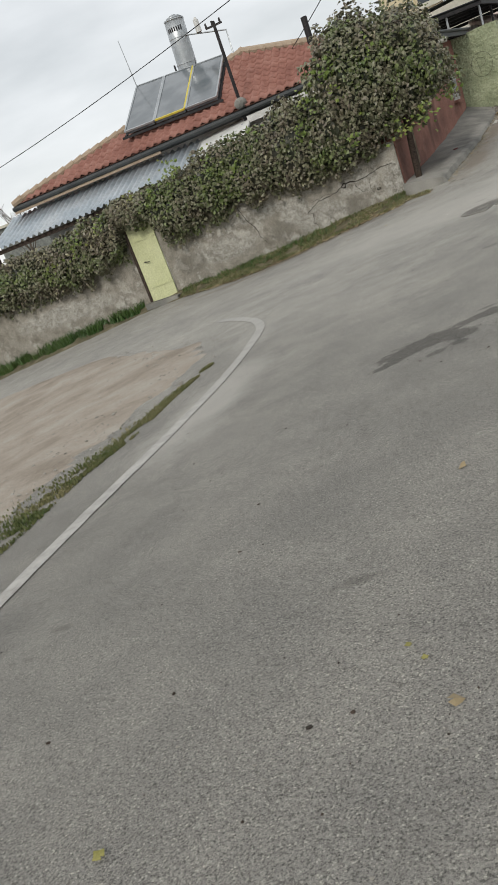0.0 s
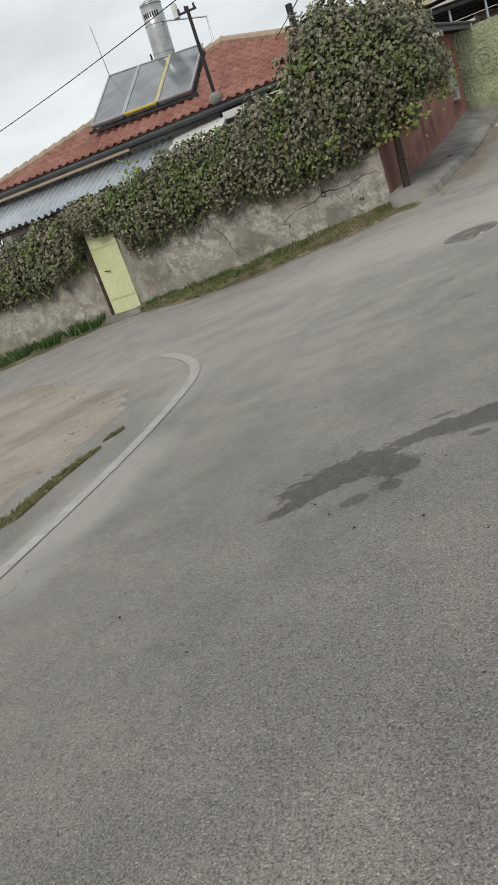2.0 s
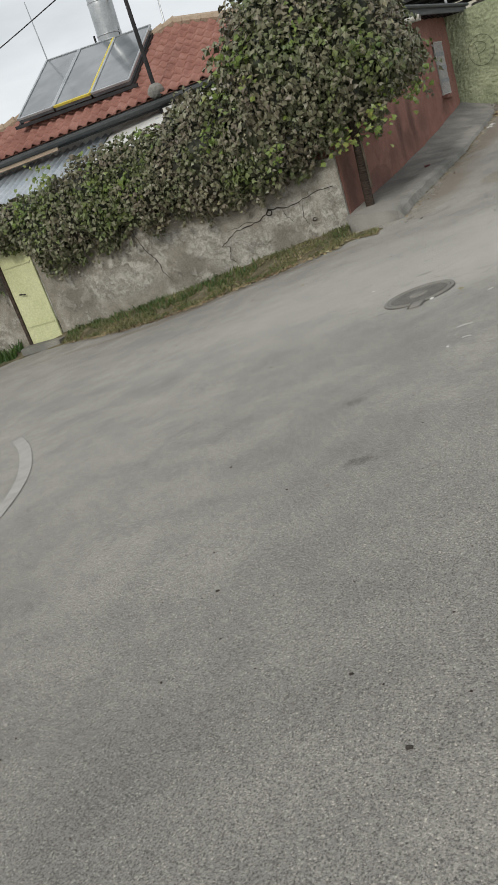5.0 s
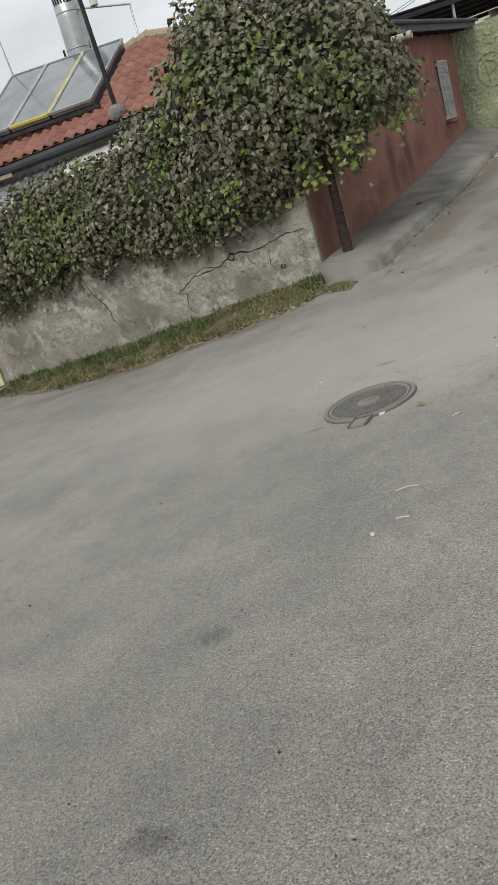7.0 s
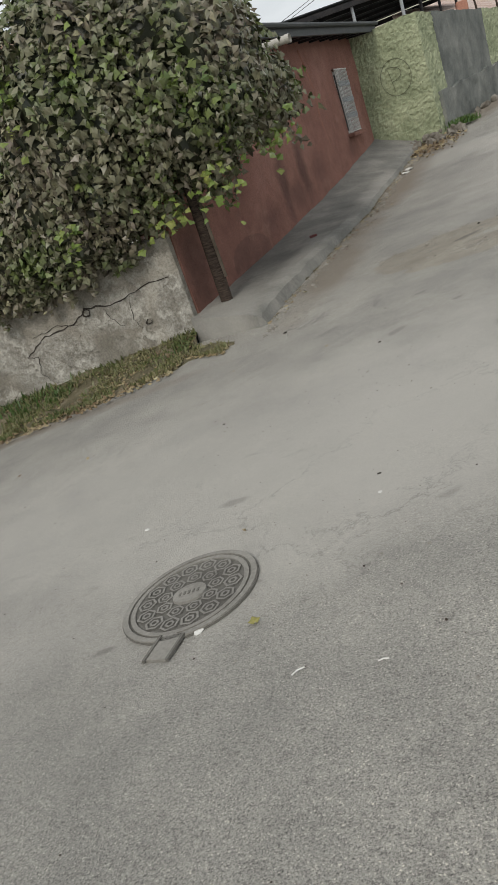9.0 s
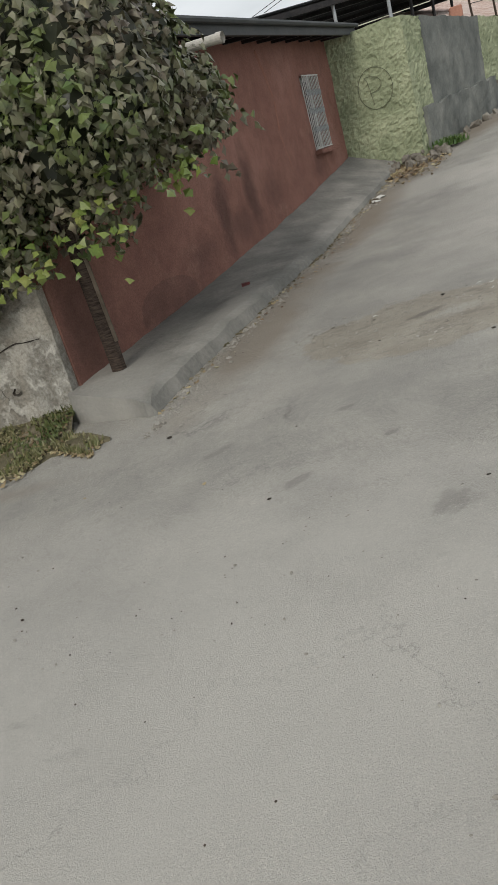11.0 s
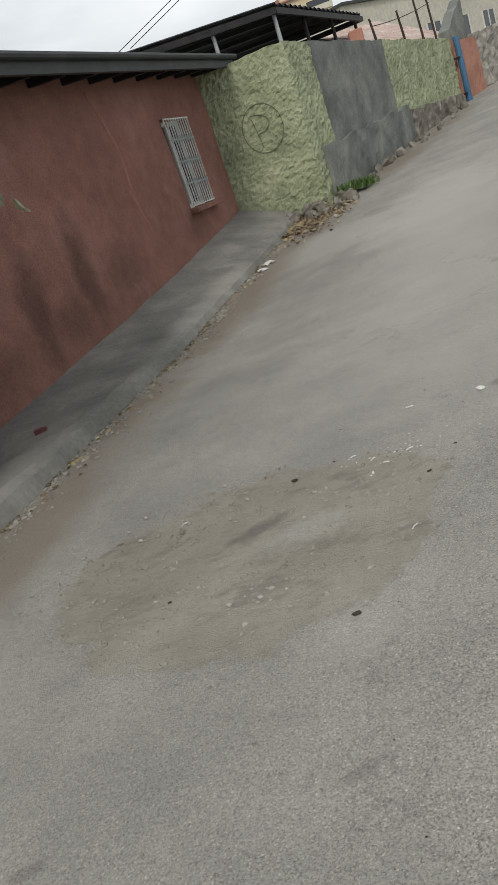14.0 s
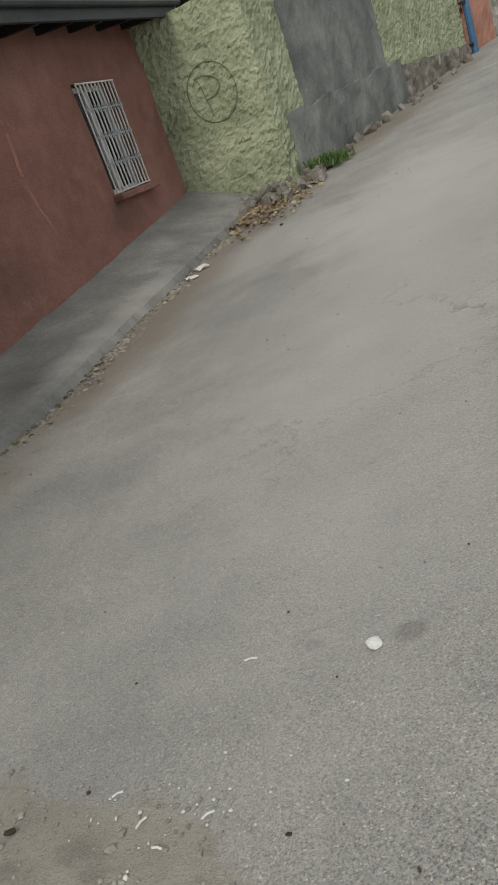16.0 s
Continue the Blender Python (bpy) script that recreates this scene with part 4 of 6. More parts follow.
for k in range(26):
    t0, t1 = k / 26, (k + 1.12) / 26
    p, q = on_roof(hip(2.72 * t0), 2.72 * t0, 0.03), on_roof(hip(2.72 * t1), 2.72 * t1, 0.05)
    bm = bmn()
    tube(bm, [p, q], 0.085, 0.105, 8)
    part("ridge_tile", bm, M_RIDGE, ridge_part)
for k in range(9):
    bm = bmn()
    t0, t1 = k / 9, (k + 1.12) / 9
    tube(bm, [on_roof(3.15 - 2.2 * t0, 2.72 - 1.21 * t0, 0.05), on_roof(3.15 - 2.2 * t1, 2.72 - 1.21 * t1, 0.03)], 0.085, 0.105, 8)
    part("ridge_tile", bm, M_RIDGE, ridge_part)
bm = bmn()
tube(bm, [on_roof(1.2, 1.55, 0.0), on_roof(1.2, 1.55, 0.0) + Vector((0, 0, 0.62))], 0.075, n=10)
part("stovepipe", bm, M_DARKSTEEL, house, "dark metal stovepipe")
bm = bmn()
tube(bm, [on_roof(1.0, 1.45, 0.0), on_roof(1.0, 1.45, 0.0) + Vector((0, 0, 0.35)), on_roof(0.93, 1.45, 0.0) + Vector((0, 0, 0.42))], 0.02, n=6)
part("vent_pipe", bm, M_STEEL, house)

# lean-to of corrugated zinc between eave and wall
lean = empty("lean_to_roof", "corrugated zinc lean-to roof under the eave", "roof")
for part_no, (s0, s1, za, zb) in enumerate(((4.55, 7.3, 2.78, 2.12), (7.25, 10.6, 2.76, 2.08))):
    verts, faces = [], []
    nsx = int((s1 - s0) / 0.0225)
    for i in range(nsx + 1):
        s = s0 + (s1 - s0) * i / nsx
        wave = 0.034 * math.sin(2 * math.pi * s / 0.18)
        for j in range(6):
            t = j / 5
            p = on_wall(s, -2.75 + 1.75 * t + 0.05 * hashed(int(s / 0.8), 2) * (t == 1), za + (zb - za) * t + wave + 0.012 * part_no + 0.015 * noise.noise((s * 1.5, t * 2, 0)))
            verts.append(p)
    for i in range(nsx):
        for j in range(5):
            a = i * 6 + j
            faces.append((a, a + 6, a + 7, a + 1))
    from_lists("sheet", [tuple(v) for v in verts], faces, M_ZINC, lean, True)
bm = bmn()
prism(bm, on_wall(4.6, -1.1, 2.03), on_wall(10.6, -1.1, 2.0), 0.06, 0.10)
part("beam", bm, M_BARK, lean)
for s in (4.7, 7.6, 10.4):
    bm = bmn()
    prism(bm, on_wall(s, -1.1, -0.6), on_wall(s, -1.1, 2.0), 0.08, 0.08)
    part("post", bm, M_BARK, lean)
canopy = empty("white_canopy", "white painted strip canopy below the eave", "roof")
bm = bmn()
prism(bm, on_wall(4.6, -2.1, 2.52), on_wall(3.2, -2.1, 2.60), 1.3, 0.04, (0.0, -0.38, 1))
part("slab", bm, M_WHITE, canopy)
bm = bmn()
prism(bm, on_wall(3.25, -2.35, 2.74), on_wall(0.9, -2.35, 2.76), 0.04, 0.15)
part("edge_board", bm, M_WHITE, canopy)
for s in (1.5, 3.4):
    bm = bmn()
    prism(bm, on_wall(s, -2.3, -0.3), on_wall(s, -2.3, 2.70), 0.05, 0.05)
    part("post", bm, M_STEEL, canopy)

# solar water heater
heater = empty("solar_water_heater", "three glazed solar collectors with an upright steel tank", "solar heater")
PB = [Vector((-4.55, 20.28, 3.60)), Vector((-1.95, 20.02, 3.50))]
PT = [Vector((-4.42, 22.45, 4.78)), Vector((-1.80, 22.10, 4.58))]
px_u = (PB[1] - PB[0]) / 3
for k in range(3):
    a, b = PB[0] + px_u * (k + 0.02), PB[0] + px_u * (k + 0.97)
    up0 = PT[0] - PB[0]
    up1 = PT[1] - PB[1]
    c, d = b + up0.lerp(up1, (k + 0.97) / 3), a + up0.lerp(up1, (k + 0.02) / 3)
    nrm = (b - a).cross(d - a).normalized()
    col = new("collector")
    col.parent = heater
    bm = bmn()
    top_v = [bm.verts.new(p + nrm * 0.04) for p in (a, b, c, d)]
    bot_v = [bm.verts.new(p - nrm * 0.05) for p in (a, b, c, d)]
    bm.faces.new(top_v)
    bm.faces.new(bot_v[::-1])
    for q in range(4):
        bm.faces.new((bot_v[q], bot_v[(q + 1) % 4], top_v[(q + 1) % 4], top_v[q]))
    part("glass_box", bm, M_PANEL, col)
    for q, (p0, p1) in enumerate(((a, b), (b, c), (c, d), (d, a))):
        bm = bmn()
        prism(bm, p0 + nrm * 0.035, p1 + nrm * 0.035, 0.045, 0.04, nrm)
        part("frame_bar", bm, M_YELLOW if (k == 1 and q in (0, 1)) else M_STEEL, col)
bm = bmn()
for p, q in ((PB[0], PB[1]), (PT[0], PT[1])):
    prism(bm, p - Vector((0.1, 0, 0.10)), q - Vector((-0.1, 0, 0.10)), 0.05, 0.06)
for p, q in ((PB[0], PT[0]), (PB[1], PT[1]), (PB[0].lerp(PB[1], 0.5), PT[0].lerp(PT[1], 0.5))):
    tube(bm, [q - Vector((0, 0, 0.08)), Vector((q.x, q.y, 3.6))], 0.03, n=6)
    prism(bm, p - Vector((0, 0, 0.09)), q - Vector((0, 0, 0.09)), 0.05, 0.05)
part("stand", bm, M_DARKSTEEL, heater)
bm = bmn()
tk0, tk1 = Vector((-2.98, 22.75, 4.05)), Vector((-2.88, 22.70, 5.98))
prof = [tk0, tk0.lerp(tk1, 0.02), tk0.lerp(tk1, 0.3), tk0.lerp(tk1, 0.7), tk1]
tube(bm, prof, 0.27, 0.27, 28)
for r_, dz in ((0.24, 0.05), (0.12, 0.09)):
    tube(bm, [tk1, tk1 + Vector((0, 0, dz))], r_, r_ * 0.8, 24)
for t_ in (0.05, 0.42, 0.75, 0.98):
    tube(bm, [tk0.lerp(tk1, t_), tk0.lerp(tk1, t_ + 0.012)], 0.276, 0.276, 28)
tank = part("tank", bm, M_STEEL, heater, "upright galvanised steel tank", True)
bm = bmn()
for k in range(7):
    a = math.radians(-128 + k * 13)
    c = tk0.lerp(tk1, 0.86)
    p = c + Vector((0.279 * math.cos(a), 0.279 * math.sin(a), -0.055))
    prism(bm, p, p + Vector((0, 0, 0.11)), 0.032, 0.004, (math.cos(a), math.sin(a), 0))
part("lettering", bm, M_DARKSTEEL, tank, "plain dark bars in place of a name")
bm = bmn()
for dx, dy in ((-0.3, -0.05), (0.28, -0.1), (0.0, 0.3)):
    tube(bm, [(tk0.x + dx, tk0.y + dy, 3.7), (tk0.x + dx, tk0.y + dy, 4.95)], 0.025, n=6)
part("tank_leg", bm, M_DARKSTEEL, heater)
bm = bmn()
tube(bm, [(-2.7, 22.6, 5.50), (-1.6, 22.5, 5.20), (-1.6, 22.4, 4.55)], 0.022, n=6)
part("pipe", bm, M_STEEL, heater)
bm = bmn()
tube(bm, [(-2.3, 22.55, 5.42), (-2.3, 22.55, 5.56), (-2.3, 22.55, 5.72)], 0.08, 0.07, 12)
tube(bm, [(-2.3, 22.55, 5.72), (-2.3, 22.55, 5.78)], 0.05, 0.03, 10)
part("float_vessel", bm, M_WHITE, heater, "small white float vessel")

# masts on the roof
mast = empty("antenna_mast", "dark iron mast with insulators on a mortar foot", "mast")
bm = bmn()
tube(bm, [(-1.41, 19.52, 2.72), (-1.41, 19.52, 4.95)], 0.042, 0.036, 8)
part("pole", bm, M_DARKSTEEL, mast)
bm = bmn()
prism(bm, (-1.62, 19.52, 4.86), (-1.22, 19.5, 4.86), 0.04, 0.04)
for x in (-1.6, -1.45, -1.26):
    tube(bm, [(x, 19.52, 4.86), (x, 19.52, 4.97)], 0.028, 0.02, 6)
part("crossarm", bm, M_DARKSTEEL, mast)
bm = bmn()
bmesh.ops.create_icosphere(bm, subdivisions=2, radius=0.2, matrix=Matrix.Translation((-1.40, 19.5, 3.13)) @ Matrix.Diagonal((0.8, 0.7, 0.7, 1)))
for v in bm.verts:
    v.co += v.co.normalized() * 0.04 * noise.noise(v.co * 6)
part("mortar_foot", bm, M_CONCRETE, mast)
rod = empty("thin_mast", "thin grey metal rod on the roof ridge", "mast")
bm = bmn()
tube(bm, [(-4.40, 22.5, 4.2), (-4.50, 22.6, 6.05)], 0.018, 0.012, 6)
part("rod", bm, M_STEEL, rod)


def cable(pts, r, label, sag=0.0):
    bm = bmn()
    a, b = Vector(pts[0]), Vector(pts[1])
    q = [a.lerp(b, t) - Vector((0, 0, sag * 4 * t * (1 - t))) for t in np.linspace(0, 1, 25)]
    tube(bm, q, r, n=5)
    tagged(link("cable", bm, M_DARKSTEEL), label, "cable")


def along(eye, way, d):
    return Vector(eye) + Vector(way).normalized() * d


E0 = (1.439, 0.788, 1.437)
cable([along(E0, (-0.47, 0.88, 0.112), 22), along(E0, (-0.088, 0.975, 0.203), 16)], 0.009, "black overhead wire across the yard", 0.1)
cable([along(E0, (-0.10, 0.99, 0.104), 21.5), along(E0, (0.01, 0.985, 0.185), 18)], 0.010, "thin black wire to the house roof", 0.05)
E1 = (5.15, 14.433, 1.62)
for k, dx in enumerate((0.0, 0.018)):
    low_end, high = along(E1, (-0.18 + dx, 0.966, 0.184), 12.9), along(E1, (-0.053 + dx, 0.97, 0.237), 11.0)
    cable([low_end, low_end + (high - low_end) * 3.0], 0.006, "thin overhead wire from the shed roof over the lane", 0.02)

# ---- dark canopy shed behind the yard wall ----
shed = empty("canopy_shed", "open shed with dark corrugated roof on steel posts", "shed")
SC = [Vector((1.2, 26.6, 3.98)), Vector((5.40, 28.05, 4.02)), Vector((7.30, 32.70, 4.0)), Vector((3.0, 32.5, 3.9))]
verts, faces, n = [], [], 110
for i in range(n + 1):
    t = i / n
    for j in range(2):
        p = SC[0].lerp(SC[3], t) if j == 0 else SC[1].lerp(SC[2], t)
        verts.append((p.x, p.y, p.z + 0.025 * math.sin(t * n * 1.15)))
for i in range(n):
    faces.append((2 * i, 2 * i + 1, 2 * i + 3, 2 * i + 2))
top = len(verts)
verts += [(x, y, z + 0.02) for x, y, z in verts]
faces += [tuple(k + top for k in f[::-1]) for f in faces]
from_lists("roof_sheet", verts, faces, M_DARKSHEET, shed)
for a, b in ((SC[0], SC[1]), (SC[1], SC[2]), (SC[3], SC[2])):
    bm = bmn()
    prism(bm, a - Vector((0, 0, 0.09)), b - Vector((0, 0, 0.09)), 0.06, 0.10)
    part("edge_beam", bm, M_DARKSTEEL, shed)
for t in (0.2, 0.4, 0.6, 0.8):
    bm = bmn()
    prism(bm, SC[0].lerp(SC[3], t) - Vector((0, 0, 0.07)), SC[1].lerp(SC[2], t) - Vector((0, 0, 0.07)), 0.06, 0.07)
    part("purlin", bm, M_DARKSTEEL, shed)
for x, y in ((5.36, 28.2), (4.3, 27.8), (3.0, 27.3), (5.9, 29.6), (6.5, 31.0), (7.1, 32.4), (3.1, 32.3)):
    bm = bmn()
    tube(bm, [(x, y, 0.8), (x, y, 3.92)], 0.035, n=8)
    part("post", bm, M_STEEL if y < 29 else M_DARKSTEEL, shed)

# fence stakes and old tiled roof behind the yard wall
for k, (s, h) in enumerate(((4.2, 0.45), (5.9, 0.6), (7.2, 0.85), (8.2, 0.95))):
    bm = bmn()
    tube(bm, [on_yard(s, -0.1, 2.9), on_yard(s - 0.1, -0.12, 2.98 + h)], 0.03, 0.022, 6)
    tagged(link("fence_stake", bm, M_BARK), "rusty iron stake on the yard wall", "stake", "stakes on the wall")
cable([on_yard(4.15, -0.1, 3.3), on_yard(8.2, -0.1, 3.75)], 0.008, "rusty wire strung between stakes", 0.05)
hut = empty("hut", "low hut with a broken pale tiled roof", "hut")
bm = bmn()
hv = [bm.verts.new(p) for p in (on_yard(4.6, -0.35, 3.0), on_yard(GLEN + 1.8, -0.3, 2.72), on_yard(GLEN + 1.9, -2.2, 4.1), on_yard(5.6, -2.6, 3.75))]
bm.faces.new(hv)
hb = [bm.verts.new(v.co - Vector((0, 0, 0.08))) for v in hv]
bm.faces.new(hb[::-1])
for k in range(4):
    bm.faces.new((hb[k], hb[(k + 1) % 4], hv[(k + 1) % 4], hv[k]))
part("roof", bm, M_OLDTILE, hut)
for k in range(26):
    t = k / 25
    bm = bmn()
    p, q = on_yard(4.6, -0.35, 3.03).lerp(on_yard(GLEN + 1.8, -0.3, 3.08), t), on_yard(5.6, -2.6, 3.78).lerp(on_yard(GLEN + 1.9, -2.2, 4.13), t)
    tube(bm, [p, p.lerp(q, 0.5) + Vector((0, 0, 0.02 * hashed(k))), q], 0.05, 0.05, 6)
    part("tile_course", bm, M_OLDTILE, hut)
bm = bmn()
prism(bm, on_yard(4.9, -0.5, 2.0), on_yard(GLEN + 1.7, -0.5, 2.0), 0.2, 2.0)
prism(bm, on_yard(4.9, -2.4, 2.6), on_yard(GLEN + 1.7, -2.3, 2.6), 0.2, 2.0)
part("wall", bm, M_STONE, hut)
bm = bmn()
prism(bm, on_yard(3.45, -0.2, 3.0), on_yard(3.45, -0.2, 3.28), 0.24, 0.24)
bmesh.ops.bevel(bm, geom=bm.edges[:], offset=0.02, segments=1, affect="EDGES")
tagged(link("chimney_block", bm, M_ORANGE), "small terracotta block standing on the yard wall", "block")

# long cream building up the lane and the far apartment block
barn = empty("cream_building", "long cream rendered building with a dark roof edge", "building")
CB0, CB1 = Vector((8.4, 48.0, 0)), Vector((21.0, 62.3, 0))
bm = bmn()
prism(bm, (CB0.x, CB0.y, 3.4), (CB1.x, CB1.y, 3.4), 0.4, 6.2)
prism(bm, (CB0.x + 0.2, CB0.y + 0.4, 3.4), (CB0.x - 6, CB0.y + 6.0, 3.4), 0.4, 6.2)
prism(bm, (CB0.x - 6, CB0.y + 6.4, 3.4), (CB1.x - 6, CB1.y + 6, 3.4), 0.4, 6.2)
part("wall", bm, M_CREAM, barn)
bm = bmn()
prism(bm, (CB0.x - 0.1, CB0.y - 0.1, 6.55), (CB1.x, CB1.y, 6.55), 0.7, 0.10)
part("roof_edge", bm, M_FASCIA, barn)
bm = bmn()
cv = [bm.verts.new(p) for p in ((CB0.x, CB0.y, 6.6), (CB1.x, CB1.y, 6.6), (CB1.x - 6, CB1.y + 6, 6.9), (CB0.x - 6, CB0.y + 6, 6.9))]
bm.faces.new(cv)
part("roof", bm, M_GREYRENDER, barn)
bu = (CB1 - CB0).normalized()
bnorm = Vector((bu.y, -bu.x, 0))
for k in range(3):
    p = CB0 + bu * (6.4 + k * 2.6) + bnorm * 0.21
    w_ = new("window")
    w_.parent = barn
    bm = bmn()
    prism(bm, (p.x, p.y, 4.0), (p.x, p.y, 5.2), 1.2, 0.06, bnorm)
    part("pane", bm, M_GLASS, w_)
    bm = bmn()
    for o in (-0.6, 0, 0.6):
        q = p + bu * o + bnorm * 0.03
        prism(bm, (q.x, q.y, 4.0), (q.x, q.y, 5.2), 0.07, 0.06, bnorm)
    part("frame", bm, M_WHITE, w_)
bm = bmn()
tube(bm, [(12.25, 54.4, 6.5), (12.25, 54.4, 7.75)], 0.05, n=6)
for z, w in ((7.1, 0.5), (7.35, 0.35), (7.6, 0.25)):
    prism(bm, (12.25 - w, 54.4, z), (12.25 + w, 54.4, z + 0.05), 0.05, 0.05)
part("aerial", bm, M_DARKSTEEL, barn)

tower = empty("apartment_building", "tall beige apartment block with balconies and tiled roof", "building")
TX0, TX1, TY, TZ = 9.5, 21.5, 200.0, 36.0


def slab(name, x0, x1, y0, y1, z0, z1, material, parent):
    bm = bmn()
    prism(bm, ((x0 + x1) / 2, (y0 + y1) / 2, z0), ((x0 + x1) / 2, (y0 + y1) / 2, z1), x1 - x0, y1 - y0, (0, 1, 0))
    return part(name, bm, material, parent)


slab("wall", TX0, TX1, TY, TY + 12, 0, 33.2, M_BEIGE, tower)
slab("balcony_stack", TX1 - 4.6, TX1 + 1.2, TY - 1.2, TY + 11, 0, 31.5, M_BEIGE, tower)
slab("penthouse", TX0 + 2.5, TX0 + 7.5, TY + 1, TY + 8, 33.2, 37.2, M_BEIGE, tower)
bm = bmn()
rv = [bm.verts.new(p) for p in ((TX0 - 0.8, TY - 0.8, 33.2), (TX1 + 1.2, TY - 0.8, 33.2), (TX1 - 2, TY + 5, 35.2), (TX0 + 2, TY + 5, 35.2), (TX0 - 0.8, TY + 12.5, 33.2), (TX1 + 1.2, TY + 12.5, 33.2))]
for f in ((0, 1, 2, 3), (4, 0, 3), (1, 5, 2), (5, 4, 3, 2)):
    bm.faces.new([rv[k] for k in f])
part("roof", bm, M_TILE, tower)
slab("penthouse_roof", TX0 + 2.0, TX0 + 8.0, TY + 0.5, TY + 8.5, 37.2, 37.6, M_OLDTILE, tower)
slab("chimney", TX0 + 6, TX0 + 6.6, TY + 3, TY + 3.6, 37.6, 39.0, M_BEIGE, tower)
for lev in range(3):
    for x in (TX0 + 1.6, TX0 + 5.2):
        w_ = new("window")
        w_.parent = tower
        z = 30.2 - lev * 3.1
        slab("pane", x, x + 1.6, TY - 0.06, TY + 0.02, z, z + 1.6, M_GLASS, w_)
        slab("frame", x - 0.12, x, TY - 0.1, TY, z - 0.1, z + 1.7, M_WHITE, w_)
        slab("frame", x + 1.6, x + 1.72, TY - 0.1, TY, z - 0.1, z + 1.7, M_WHITE, w_)
        slab("frame", x + 0.75, x + 0.85, TY - 0.1, TY, z, z + 1.6, M_WHITE, w_)
    bal = new("balcony")
    bal.parent = tower
    z = 29.3 - lev * 3.1
    slab("opening", TX1 - 4.2, TX1 + 0.8, TY - 1.27, TY - 1.19, z + 0.9, z + 2.2, M_GLASS, bal)
    slab("parapet", TX1 - 4.7, TX1 + 1.3, TY - 1.5, TY - 1.25, z - 0.2, z + 0.9, M_CREAM, bal)
for x in (TX0 + 3.2, TX0 + 5.6):
    w_ = new("window")
    w_.parent = tower
    slab("pane", x, x + 1.0, TY + 0.93, TY + 1.0, 34.6, 35.8, M_GLASS, w_)
for k, (x0, y0, w_, h_) in enumerate(((-46, 108, 9, 6.2), (-62, 118, 12, 8.5))):
    far_house = empty("far_house", "small grey house far down the street", "house", "far houses")
    slab("wall", x0, x0 + w_, y0, y0 + 8, -3, h_, M_GREYRENDER, far_house)
    slab("roof", x0 - 0.5, x0 + w_ + 0.5, y0 - 0.5, y0 + 8.5, h_, h_ + 0.4, M_CREAM, far_house)
    for q in range(3):
        slab("window", x0 + 1 + q * 2.6, x0 + 2.3 + q * 2.6, y0 - 0.06, y0, h_ - 2.6, h_ - 1.2, M_GLASS, far_house)

# bare shrubs behind the house
for k, (x, y, h) in enumerate(((-9.3, 25.5, 4.3), (-8.0, 26.5, 4.7), (-10.6, 25.0, 3.9))):
    rnd = random.Random(40 + k)
    shrub = empty("bare_tree", "small bare twiggy tree behind the house", "tree", "bare trees", at=(0, 0, 0))
    bm = bmn()
    tube(bm, [(x, y, -1.0), (x + 0.05, y, 1.2), (x, y, h * 0.62)], 0.07, 0.03, 6)
    part("trunk", bm, M_TWIG, shrub)
    bm = bmn()
    for _ in range(26):
        z0 = rnd.uniform(h * 0.3, h * 0.65)
        a, ln = rnd.uniform(0, 6.28), rnd.uniform(0.5, 1.3)
        p = Vector((x, y, z0))
        q = p + Vector((math.cos(a) * ln * 0.5, math.sin(a) * ln * 0.5, ln))
        tube(bm, [p, p.lerp(q, 0.5) + Vector((rnd.uniform(-.06, .06), 0, 0.02)), q], 0.018, 0.006, 4, False)
        for _ in range(4):
            m0 = p.lerp(q, rnd.uniform(0.4, 0.95))
            tube(bm, [m0, m0 + Vector((rnd.uniform(-.25, .25), rnd.uniform(-.2, .2), rnd.uniform(0.15, 0.4)))], 0.007, 0.004, 3, False)
    part("twigs", bm, M_TWIG, shrub)

# ---- climbing vine over the wall and the corner ----


def leaf_template(lobes):
    """A lobed leaf in its own plane, folded along the midrib: rim points and a fan."""
    rim = []
    for k in range(lobes * 2 + 1):
        a = math.pi * (-0.92 + 1.84 * k / (lobes * 2))
        r = 0.5 * (1.0 if k % 2 == 0 else 0.72) * (1.05 if abs(a) < 0.3 else 0.92)
        rim.append((r * math.sin(a), r * math.cos(a), -0.26 * abs(math.sin(a)) * r * 2 - 0.10 * (1 - math.cos(a)) * r))
    return np.array([(0, -0.12, 0.03)] + rim), [(0, k, k + 1) for k in range(1, len(rim))]


LEAF_V, LEAF_F = leaf_template(4)


def leaf_frames(pos, normals, rng, droop=0.6, size=(0.07, 0.14)):
    n = len(pos)
    nr = normals + rng.normal(0, 0.62, (n, 3))
    nr[:, 2] += 0.25
    nr /= np.linalg.norm(nr, axis=1)[:, None]
    tip = rng.normal(0, 0.55, (n, 3)) + np.array([0, 0, -droop])
    tip -= nr * (tip * nr).sum(1)[:, None]
    tip /= np.linalg.norm(tip, axis=1)[:, None] + 1e-9
    side = np.cross(tip, nr)
    return side, tip, nr, rng.uniform(*size, n)


def leaf_mesh(name, pos, normals, rng, material, parent, size):
    side, tip, nr, sz = leaf_frames(pos, normals, rng, 0.7, size)
    v = (pos[:, None] + sz[:, None, None] * (LEAF_V[None, :, 0:1] * side[:, None] + LEAF_V[None, :, 1:2] * tip[:, None] + LEAF_V[None, :, 2:3] * nr[:, None])).reshape(-1, 3)
    k = len(LEAF_V)
    faces = (np.arange(len(pos))[:, None, None] * k + np.array(LEAF_F)[None]).reshape(-1, 3)
    ob = from_lists(name, v.tolist(), faces.tolist(), material, parent)
    ob["kind"] = "stuff"
    return ob


